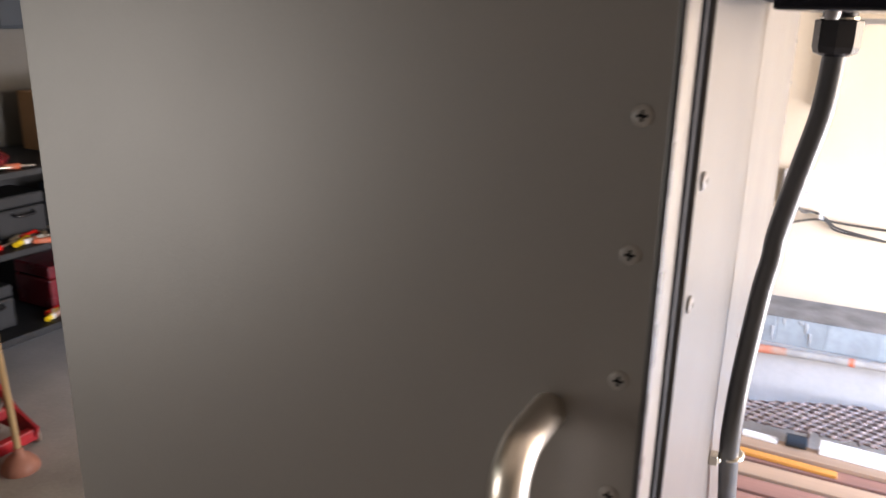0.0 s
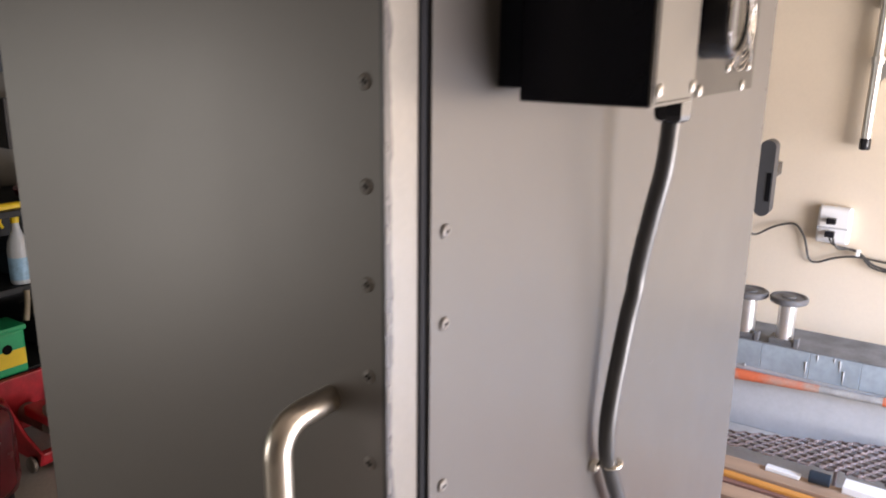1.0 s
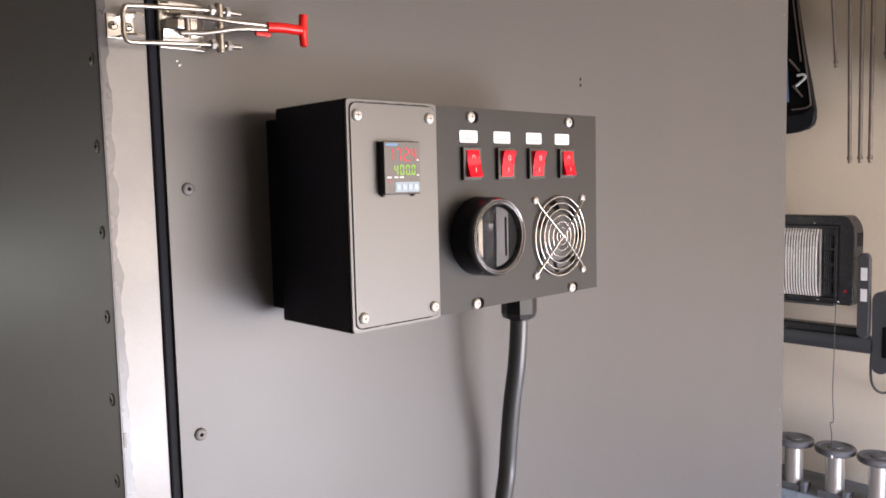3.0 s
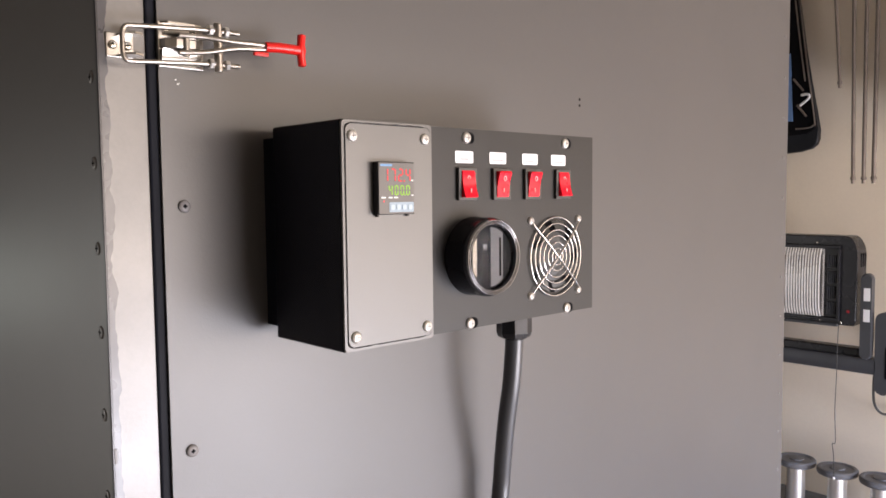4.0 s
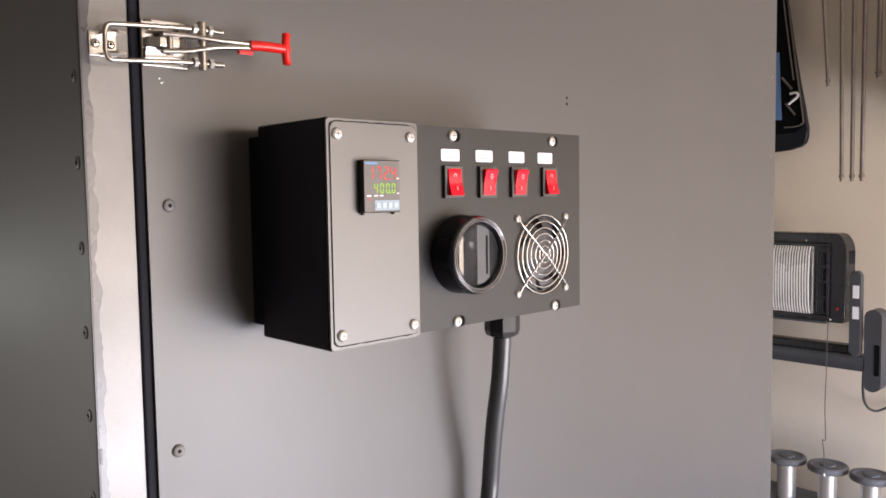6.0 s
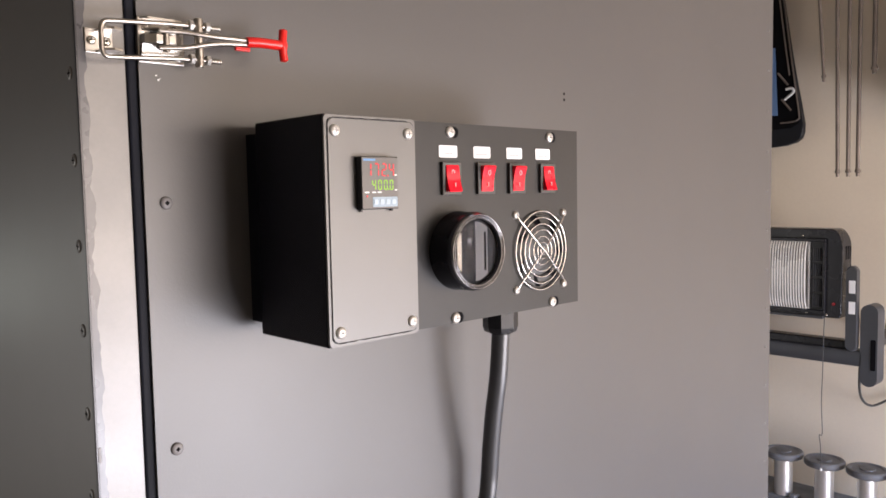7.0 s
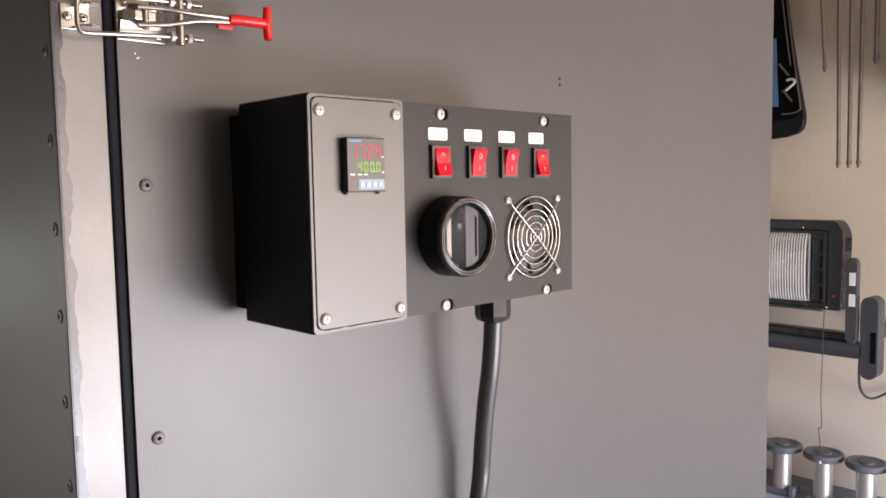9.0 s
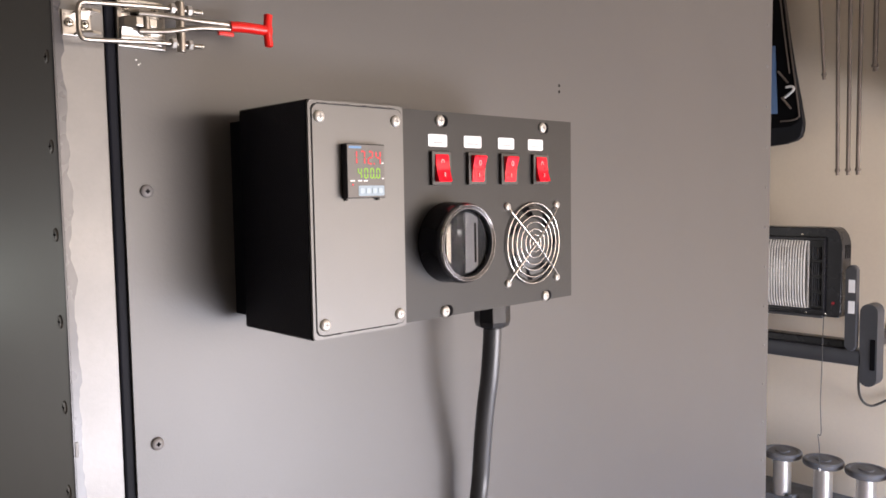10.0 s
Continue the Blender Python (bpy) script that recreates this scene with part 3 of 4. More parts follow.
part("lens", lathe(rise + [(r, h - 0.0016) for r, h in reversed(rise)] + [rise[0]], (XP, GY, GZ), "x", 64), LOW_IOR_GLASS, gauge, "clear slightly domed glass", smooth=60)
DIAL = material("dark_grey_dial", (0.016, 0.017, 0.021), 0.6, vary=0.1, bump=0.0, spec=0.1)
part("dial", lathe([(0, 0.0217), (LR - 0.0007, 0.0217), (LR - 0.0007, 0.0235), (0, 0.0235)], (XP, GY, GZ), "x", 48), DIAL, gauge)


def chord(y0, y1, r, lo, hi):
    """A slice of a disc between two upright cuts."""
    a0, a1 = math.acos(y1 / r), math.acos(y0 / r)
    arc = [a0 + (a1 - a0) * k / 8 for k in range(9)]
    return slab([(GY + r * math.cos(w), GZ + r * math.sin(w)) for w in arc] + [(GY + r * math.cos(w), GZ - r * math.sin(w)) for w in reversed(arc)], "x", XP + lo, XP + hi, 0.0002)


# reflections in the gauge glass, laid on the dial as coloured shapes
part("grey_reflection", chord(0.001, 0.0195, LR - 0.003, 0.0236, 0.0246), material("grey_reflection_tone", (0.17, 0.173, 0.19), 0.5, vary=0.12, bump=0.0, spec=0.15), gauge, "mid-grey painted reflection behind the glass")
part("dark_bar", box((XP + 0.0246, GY + 0.0140, GZ - 0.021), (XP + 0.0252, GY + 0.0168, GZ + 0.020), 0.0003), RECESS, gauge)
part("cream_reflection", chord(-LR + 0.0085, -LR + 0.0145, LR - 0.0060, 0.0236, 0.0248), material("cream_reflection_tone", (0.62, 0.56, 0.48), 0.5, vary=0.08, bump=0.0), gauge, "narrow cream painted reflection behind the glass")
for q in (-0.0085, -0.0055):
    part("mark", slab([(GY + q - 0.0009, GZ + 0.0135), (GY + q + 0.0009, GZ + 0.0135), (GY + q + 0.0004, GZ + 0.0075)], "x", XP + 0.0236, XP + 0.0240), PAPER, gauge)

# rocker switches under their paper labels
for y, up in ((0.3325, False), (0.3855, True), (0.4375, True), (0.4925, False)):
    z = 1.8495
    sw = part("rocker_switch", box((XP, y - 0.0135, z - 0.0172), (XP + 0.004, y + 0.0135, z + 0.0172), 0.0008), SWITCH_FRAME, cbox, "black switch with a red rocker, upper half " + ("out" if up else "pressed in"))
    d = 1 if up else -1
    lo_h, hi_h = 0.0054, 0.0112
    prof = [(-0.0140, 0.004), (-0.0140, lo_h if d > 0 else hi_h - 0.001), (-0.0125, lo_h + 0.0004 if d > 0 else hi_h), (-0.004, 0.0068), (0.0, 0.0064), (0.004, 0.0068), (0.0125, hi_h if d > 0 else lo_h + 0.0004), (0.0140, hi_h - 0.001 if d > 0 else lo_h), (0.0140, 0.004)]
    bm = slab([(XP + h - 0.0008, z + q) for q, h in prof], "y", y - 0.0094, y + 0.0094, 0.0009)
    rocker = part("rocker", bm, RED_ROCKER, sw, "red translucent rocker", smooth=30)
    hi = 0.0072 + (0.0014 if up else -0.0014)
    ring = tube([(XP + hi - 0.0004, y + 0.0018 * math.cos(a * math.pi / 8), z + 0.0062 + 0.0026 * math.sin(a * math.pi / 8)) for a in range(16)], 0.0005, 6, closed=True)
    part("mark", ring, material("pale_mark", (0.85, 0.6, 0.6), 0.4, bump=0) if "pale_mark" not in bpy.data.materials else bpy.data.materials["pale_mark"], rocker)
    hj = 0.0064 + (0.0 if up else 0.0024)
    part("mark", box((XP + hj - 0.0014, y - 0.0004, z - 0.0088), (XP + hj + 0.0002, y + 0.0004, z - 0.0045)), bpy.data.materials["pale_mark"], rocker)
for y, w in ((0.3305, 0.006), (0.382, 0.0098), (0.4355, 0.0085), (0.4865, 0.008)):
    z = 1.8778
    lab = part("switch_label", slab(rounded(y - 0.0133, z - 0.0063, y + 0.0133, z + 0.0063, 0.002), "x", XP, XP + 0.0005), PAPER, cbox, "white paper label with faint print")
    x0 = y - w
    while x0 < y + w - 0.001:
        part("print_bar", box((XP + 0.0005, x0, z - 0.0032), (XP + 0.00062, x0 + 0.0014, z - 0.0011)), PRINT, lab)
        x0 += 0.0021

# temperature controller
PY0, PY1, PZ0, PZ1, PX = 0.1965, 0.2405, 1.8205, 1.8695, 0.1455
pid = part("temperature_controller", box((XC, PY0, PZ0), (PX, PY1, PZ1), 0.0008), BLACK_PLASTIC, cbox, "square black controller with red and green digits")
part("face", slab(rounded(PY0 + 0.0008, PZ0 + 0.0008, PY1 - 0.0008, PZ1 - 0.0008, 0.001), "x", PX, PX + 0.0005), SCREEN, pid, "grey display face")
for y in (PY0 + 0.0035, PY1 - 0.004):
    part("clip", box((XC, y - 0.0008, PZ0 - 0.002), (XC + 0.004, y + 0.0008, PZ0 + 0.001)), BLACK_PLASTIC, pid)
FXS = PX + 0.0005
part("brand_strip", box((FXS, PY0 + 0.0025, PZ1 - 0.0042), (FXS + 0.0002, PY0 + 0.0165, PZ1 - 0.0022)), BLUE_STRIP, pid)
part("keypad", slab(rounded(PY0 + 0.0125, PZ0 + 0.0022, PY1 - 0.0018, PZ0 + 0.0115, 0.001), "x", FXS, FXS + 0.0003), KEYPAD, pid, "pale blue key strip")
for k in range(4):
    y = PY0 + 0.0163 + 0.0071 * k
    part("key", slab(rounded(y - 0.0024, PZ0 + 0.0044, y + 0.0024, PZ0 + 0.0092, 0.0012), "x", FXS + 0.0003, FXS + 0.0008, 0.0002), KEY, pid)
for y0, y1, z in ((0.0035, 0.0085, 0.0152), (0.012, 0.0165, 0.0152), (0.0185, 0.023, 0.0152), (0.0395, 0.042, 0.0172), (0.0395, 0.042, 0.0312)):
    part("print_bar", box((FXS, PY0 + y0, PZ0 + z), (FXS + 0.0002, PY0 + y1, PZ0 + z + 0.0013)), PAPER, pid)
part("indicator", box((FXS, PY0 + 0.0055, PZ0 + 0.0115), (FXS + 0.0002, PY0 + 0.007, PZ0 + 0.0132)), RED_LED, pid)
SEGMENTS = {"0": "abcdef", "1": "bc", "2": "abged", "4": "fgbc", "7": "abc"}


def digits(name, text, y0, z0, w, h, pitch, mat, label):
    """Seven-segment figures on the controller's face."""
    bm, y = bmesh.new(), y0
    t = h * 0.13
    spots = {"a": (t, h - t, w - t, h), "g": (t, h / 2 - t / 2, w - t, h / 2 + t / 2), "d": (t, 0, w - t, t), "f": (0, h / 2 + t * 0.3, t, h - t * 0.5), "b": (w - t, h / 2 + t * 0.3, w, h - t * 0.5), "e": (0, t * 0.5, t, h / 2 - t * 0.3), "c": (w - t, t * 0.5, w, h / 2 - t * 0.3)}
    for ch in text:
        if ch == ".":
            box((FXS, y - pitch + w + t * 0.2, z0), (FXS + 0.0002, y - pitch + w + t * 1.2, z0 + t), bm=bm)
            continue
        for s in SEGMENTS[ch]:
            a, b, c, d = spots[s]
            box((FXS, y + a, z0 + b), (FXS + 0.0002, y + c, z0 + d), bm=bm)
        y += pitch
    part(name, bm, mat, pid, label)


digits("red_digits", "172.4", PY0 + 0.0055, PZ0 + 0.0305, 0.0064, 0.0125, 0.0090, RED_LED, "red digits reading 172.4")
digits("green_digits", "400.0", PY0 + 0.0120, PZ0 + 0.0178, 0.0047, 0.0097, 0.0070, GREEN_LED, "green digits reading 400.0")

# ---- cable from the box down the oven's side ----
cable = tagged(empty("power_cable", (0.02, 0.49, 1.2)), "thick black power cable hanging from the control box", "cable")
CX, CY = 0.050, 0.487
route = [(CX, CY, 1.70), (CX, CY, 1.655), (0.047, 0.485, 1.60), (0.0375, 0.486, 1.55), (0.0275, 0.490, 1.50), (0.0205, 0.4935, 1.46), (0.0190, 0.4915, 1.435), (0.0140, 0.489, 1.40), (0.0100, 0.482, 1.35), (0.0065, 0.475, 1.30), (0.0045, 0.470, 1.25), (0.0035, 0.480, 1.20), (0.0035, 0.515, 1.14), (0.0030, 0.56, 1.06), (0.0030, 0.58, 0.9), (0.0030, 0.585, 0.3), (0.0030, 0.585, 0.012)]
part("jacket", tube(spline(route, 6), 0.0116, 20), CABLE, cable, "glossy black jacket", smooth=60)
nut = part("gland_nut", lathe([(0.0, 0.0), (0.0165, 0.0), (0.0165, -0.007), (0.0, -0.007)], (CX, CY, ZB + 0.002), "z", 32), BLACK_PLASTIC, cable, "black gland nut", smooth=40)
bm = lathe([(0.0, 0), (0.0215, 0), (0.0225, -0.001), (0.0225, -0.026), (0.0205, -0.032), (0.0125, -0.0355), (0.0108, -0.0355)], (CX, CY, ZB - 0.005), "z", 8)
part("hex_body", bm, BLACK_PLASTIC, nut)
part("lock_ring", lathe([(0.0175, 0), (0.0185, -0.0008), (0.0185, -0.0026), (0.0175, -0.0034)], (CX, CY, ZB - 0.0018), "z", 32), NICKEL, nut, "nickel lock ring", smooth=50)
clamp = part("cable_clamp", tube([(0.0045 + 0.0135 * math.sin(a), 0.4920 + 0.0145 * math.cos(a), 1.184 + q) for q in (0, ) for a in [radians(w) for w in range(-10, 191, 20)]], 0.0036, 8), NICKEL, cable, "small metal cable clamp", smooth=60)
part("ear", box((-0.0165, 0.4640, 1.1785), (-0.006, 0.4800, 1.1905), 0.0008), NICKEL, clamp)
screw("clamp_screw", (-0.006, 0.4695, 1.1845), "x", 1, 0.004, NICKEL, clamp, height=0.003, cross=False)

# ---- toggle latch across the door gap ----
LZ = 1.979
latch = tagged(empty("toggle_latch", (0.004, 0.08, LZ)), "stainless toggle latch with a red vinyl grip, closed", "latch")
HZ = LZ - 0.004
hookp = part("hook_plate", box((DX, 0.0115, HZ - 0.0108), (DX + 0.0018, 0.036, HZ + 0.0108), 0.0006), ZINC, latch, "steel hook plate")
for s in (-1, 1):
    part("hook_ear", slab([(DX + 0.001, 0.021), (0.0125, 0.0225), (0.0160, 0.030), (0.0125, 0.038), (DX + 0.001, 0.034)], "z", HZ + s * 0.0092 - 0.001, HZ + s * 0.0092 + 0.001), ZINC, hookp)
for y in (0.0170, 0.0300):
    screw("latch_screw", (DX + 0.0018, y, HZ), "x", 1, 0.0042, NICKEL, latch, height=0.0022)


def standing(outline, lo, hi, bevel=0.0):
    """A pressed piece whose outline is given along y and out from the oven's side."""
    return slab([(out, along) for along, out in outline], "z", lo, hi, bevel)


basep = part("base_plate", box((0.0004, 0.0560, LZ - 0.020), (0.0022, 0.1000, LZ + 0.0215), 0.0008), ZINC, latch, "steel base plate")
for z in (LZ - 0.0190, LZ + 0.0195):
    part("side_flange", standing([(0.058, 0.002), (0.097, 0.002), (0.097, 0.005), (0.090, 0.0075), (0.064, 0.0070)], z, z + 0.0018), ZINC, basep)
part("bridge", standing([(0.0575, 0.002), (0.0590, 0.0105), (0.0680, 0.0155), (0.0860, 0.0160), (0.0930, 0.0110), (0.0950, 0.002)], LZ - 0.0035, LZ + 0.0055, 0.0012), ZINC, basep, "pressed steel bridge")
part("bridge_cheek", standing([(0.0600, 0.002), (0.0640, 0.0110), (0.0720, 0.0170), (0.0860, 0.0165), (0.0930, 0.002)], LZ + 0.0088, LZ + 0.0104), ZINC, basep, "thin pressed cheek")
part("slanted_cheek", slab([(0.002, LZ - 0.0172), (0.0046, LZ - 0.0172), (0.0088, LZ - 0.0040), (0.002, LZ - 0.0040)], "y", 0.0572, 0.0950, 0.0006), ZINC, basep, "bright slanted cheek")
part("pivot", lathe([(0, -0.0105), (0.0034, -0.0105), (0.0034, 0.0100), (0, 0.0100)], (0.0145, 0.0770, LZ), "z", 16), LATCH_STEEL, basep, "steel pivot pin", smooth=40)
for y in (0.0635, 0.0900):
    screw("latch_screw", (0.0022, y, LZ + 0.0145), "x", 1, 0.0036, NICKEL, latch, height=0.0018)
bar = [(0.020, 0.128, LZ + 0.0155), (0.0195, 0.090, LZ + 0.0148), (0.0188, 0.050, LZ + 0.0122), (0.0180, 0.028, LZ + 0.0105), (0.0178, 0.0205, LZ + 0.0092), (0.0176, 0.0178, LZ + 0.0035), (0.0176, 0.0176, LZ - 0.0060), (0.0176, 0.0178, LZ - 0.0150), (0.0178, 0.0205, LZ - 0.0200), (0.0180, 0.028, LZ - 0.0205), (0.0188, 0.050, LZ - 0.0190), (0.0195, 0.090, LZ - 0.0164), (0.020, 0.128, LZ - 0.0155)]
ubolt = part("u_bolt", tube(spline(bar, 5), 0.0022, 12), LATCH_STEEL, latch, "bent steel bow with threaded ends", smooth=60)
for s in (-1, 1):
    for y, r in ((0.0965, 0.0049), (0.1125, 0.0049)):
        part("nut", lathe([(0, 0), (r * 0.85, 0), (r, 0.0008), (r, 0.0040), (r * 0.85, 0.0048), (0, 0.0048)], (0.0199, y, LZ + s * 0.0155), "y", 6), NUT, ubolt, "bright zinc nut")
    for k in range(6):
        part("thread", tube([(0.0199 + 0.0023 * math.cos(a * math.pi / 5), 0.1185 + 0.0016 * k, LZ + s * 0.0155 + 0.0023 * math.sin(a * math.pi / 5)) for a in range(10)], 0.0004, 5, closed=True), NICKEL, ubolt)
part("cross_pin", lathe([(0, -0.0225), (0.0036, -0.0225), (0.004, -0.0215), (0.004, 0.0215), (0.0036, 0.0225), (0, 0.0225)], (0.0202, 0.1065, LZ), "z", 20), LATCH_STEEL, latch, "steel cross pin", smooth=40)
lever = bmesh.new()
for s in (-1, 1):
    pts = spline([(0.016, 0.070, LZ + s * 0.0078), (0.0205, 0.092, LZ + 0.001 + s * 0.0070), (0.0240, 0.1065, LZ + 0.002 + s * 0.0050), (0.0268, 0.122, LZ + 0.003 + s * 0.0031), (0.0292, 0.142, LZ + 0.0038 + s * 0.0023), (0.031, 0.158, LZ + 0.004 + s * 0.0016)], 5)
    tube(pts, 0.0024, 8, bm=lever)
lev = part("lever", lever, LATCH_STEEL, latch, "two flat steel lever arms", smooth=60)
GZL = LZ + 0.0045
part("grip", tube(spline([(0.0305, 0.151, GZL), (0.033, 0.164, GZL + 0.0005), (0.0355, 0.182, GZL), (0.036, 0.186, GZL)], 4), 0.0050, 12), RED_GRIP, lev, "red vinyl grip", smooth=60)
part("grip_end", tube([(0.0362, 0.1885, GZL - 0.0160), (0.0362, 0.1885, GZL - 0.0148), (0.0362, 0.1875, GZL - 0.006), (0.0362, 0.187, GZL), (0.0362, 0.1875, GZL + 0.006), (0.0362, 0.1885, GZL + 0.0148), (0.0362, 0.1885, GZL + 0.0160)], [0.002, 0.0042, 0.0040, 0.0054, 0.0040, 0.0042, 0.002], 14), RED_GRIP, lev, "red cross grip", smooth=60)
part("safety_tab", box((0.0245, 0.140, GZL - 0.0085), (0.0285, 0.156, GZL - 0.0045), 0.001), RED_GRIP, lev, "small red release tab")

# ---- along the cream wall ----
# posts with round discs on the kerb
def disc_post(x):
    y = 3.2125
    t = tagged(empty("disc_post", (x, y, LEDGE_Z)), "grey disc on a bright steel post and square base", "stand", group="disc posts on the kerb")
    part("base", box((x - 0.060, y - 0.043, LEDGE_Z), (x + 0.060, y + 0.048, LEDGE_Z + 0.027), 0.005), DISC, t, "dark square base")
    part("lug", box((x + 0.046, y - 0.048, LEDGE_Z), (x + 0.069, y - 0.01, LEDGE_Z + 0.043), 0.004), DISC, t)
    part("post", lathe([(0.0385, 0), (0.0385, 0.157), (0.0425, 0.163), (0.0425, 0.173)], (x, y, LEDGE_Z + 0.027), "z", 28), ALUMINIUM, t, "bright steel post", smooth=40)
    part("disc", lathe([(0, 0), (0.068, 0.0), (0.079, 0.006), (0.082, 0.0125), (0.082, 0.025), (0.077, 0.031), (0.064, 0.031), (0.060, 0.027), (0.031, 0.027), (0.029, 0.032), (0, 0.032)], (x, y, LEDGE_Z + 0.193), "z", 40), DISC, t, "grey cast disc", smooth=35)
    return t


first = disc_post(-0.213)
for x in (-0.382, -0.554, -0.729):
    copy_thing(first, Matrix.Translation((x, 3.2125, LEDGE_Z)))

# radiant heater on the wall
heater = tagged(empty("wall_heater", (-0.78, 3.44, 1.15)), "charcoal wall-mounted radiant heater with a wire grille", "heater")
HX0, HX1, HZ0, HZ1 = -1.12, -0.456, 1.290, 1.656
out = [(HX0, HZ0), (HX1 - 0.012, HZ0), (HX1, HZ0 + 0.02), (HX1, HZ1 - 0.085)] + [(HX1 - 0.045 + 0.045 * math.cos(radians(w)), HZ1 - 0.085 + 0.085 * math.sin(radians(w))) for w in range(12, 91, 13)] + [(HX0, HZ1)]
case = part("case", slab(out, "y", 3.10, 3.20, 0.004), HEATER_BLACK, heater, "charcoal plastic case", smooth=30)
GX0, GX1, GZ0, GZ1 = -1.09, -0.588, 1.320, 1.603
part("reflector", box((GX0, 3.094, GZ0), (GX1, 3.0985, GZ1), 0.001), REFLECTOR, case, "bright curved reflector")
for lo, hi in (((GX0 - 0.012, 3.085, GZ1), (GX1 + 0.07, 3.101, GZ1 + 0.014)), ((GX0 - 0.012, 3.085, GZ0 - 0.014), (GX1 + 0.07, 3.101, GZ0)), ((GX1 + 0.058, 3.085, GZ0), (GX1 + 0.07, 3.101, GZ1))):
    part("grille_frame", box(lo, hi, 0.003), HEATER_BLACK, case)
for k in range(44):
    x = GX1 - 0.006 - 0.0112 * k
    pts = spline([(x, 3.092, GZ0), (x, 3.076, GZ0 + 0.04), (x, 3.070, (GZ0 + GZ1) / 2), (x, 3.076, GZ1 - 0.04), (x, 3.092, GZ1)], 4)
    part("wire", tube(pts, 0.0033, 6), WIRE, case, smooth=60)
part("coil", tube([(GX1 + 0.006 + 0.0035 * (-1) ** k, 3.088, GZ0 + 0.004 + (GZ1 - GZ0 - 0.008) * k / 56) for k in range(57)], 0.0018, 6), WIRE, case, "bright zigzag wire at the grille's end", smooth=60)
for row in range(4):
    z0 = GZ0 + 0.012 + 0.064 * row
    part("vent_slot", box((GX1 + 0.018, 3.0985, z0), (GX1 + 0.060, 3.1035, z0 + 0.052)), RECESS, case)
    for k in range(6):
        x = GX1 + 0.020 + 0.0074 * k
        part("fin", box((x, 3.091, z0), (x + 0.0028, 3.1, z0 + 0.052), 0.0008), HEATER_GREY, case)
part("lower_lip", box((HX0, 3.088, HZ0 - 0.006), (-0.525, 3.112, HZ0 + 0.006), 0.003), HEATER_GREY, case, "thin grey lip under the grille")
for k in range(3):
    part("side_slot", box((HX1 - 0.004, 3.135 + 0.022 * k, 1.53), (HX1 + 0.0012, 3.145 + 0.022 * k, 1.585), 0.001), RECESS, case)
part("lamp", lathe([(0.006, 0), (0.006, -0.004), (0, -0.005)], (-0.487, 3.1, 1.349), "y", 16), material("red_lens", (0.28, 0.012, 0.02), 0.3, bump=0), case, "red pilot lamp", smooth=40)
for x, z in ((-0.615, 1.625), (-0.515, 1.302), (-0.596, 1.304)):
    screw("case_screw", (x, 3.1, z), "y", -1, 0.005, NICKEL, case, cross=False)
arm = part("swivel_arm", slab(rounded(-0.441, 1.160, -0.400, 1.508, 0.019), "y", 3.10, 3.135, 0.006), HEATER_GREY, heater, "dark grey swivel arm", smooth=40)
for z0, z1 in ((1.398, 1.450), (1.314, 1.364)):
    part("sticker", box((-0.429, 3.0985, z0), (-0.405, 3.1005, z1)), PAPER, arm, "white sticker")
part("cross_bar", box((-1.12, 3.12, 1.097), (-0.375, 3.19, 1.165), 0.012), HEATER_GREY, heater, "dark grey crossbar", smooth=40)
part("rear_bar", box((-1.12, 3.14, 1.160), (-0.45, 3.2, 1.196), 0.006), HEATER_BLACK, heater)
cap = part("wall_mount", slab(rounded(-0.391, 1.022, -0.326, 1.354, 0.031, 9), "y", 3.12, 3.20, 0.0024, seg=2), HEATER_GREY, heater, "rounded wall-mount cap", smooth=35)
part("mount_slot", slab(rounded(-0.351, 1.09, -0.332, 1.215, 0.004), "y", 3.118, 3.122), RECESS, cap)
part("mount_foot", box((-0.378, 3.17, 1.165), (-0.352, 3.45, 1.225), 0.006), HEATER_BLACK, heater)
part("mount_foot", box((-1.05, 3.19, 1.10), (-0.98, 3.45, 1.32), 0.01), HEATER_BLACK, heater)
cordp = tagged(empty("pull_cord", (-0.53, 3.11, 1.3)), "thin dark pull cord below the heater", "cord")
part("strand", tube(spline([(-0.525, 3.108, 1.292), (-0.527, 3.106, 1.2), (-0.528, 3.106, 1.07), (-0.531, 3.106, 0.93), (-0.526, 3.106, 0.80), (-0.538, 3.106, 0.79), (-0.532, 3.106, 0.74), (-0.529, 3.106, 0.65)], 5), 0.0016, 6), CORD, cordp)
part("bead", lathe([(0, 0), (0.005, 0.004), (0.005, 0.012), (0, 0.016)], (-0.529, 3.106, 0.636), "z", 10), WHITE_PLASTIC, cordp)

# socket block, its plugs and leads
sock = tagged(empty("socket_block", (-0.1, 3.43, 0.96)), "white plug-in socket block with two black plugs", "socket")
part("block", box((-0.168, 3.405, 0.878), (-0.030, 3.45, 1.046), 0.012, 3), WHITE_PLASTIC, sock, smooth=40)
part("groove", box((-0.166, 3.4035, 0.948), (-0.032, 3.408, 0.953)), PRINT, sock)
for z in (0.985, 0.925):
    part("plug", box((-0.128, 3.372, z - 0.014), (-0.088, 3.406, z + 0.014), 0.005), BLACK_PLASTIC, sock, "black plug")
lead = tagged(empty("heater_lead", (-0.2, 3.42, 0.85)), "dark power lead looping along the wall", "lead")
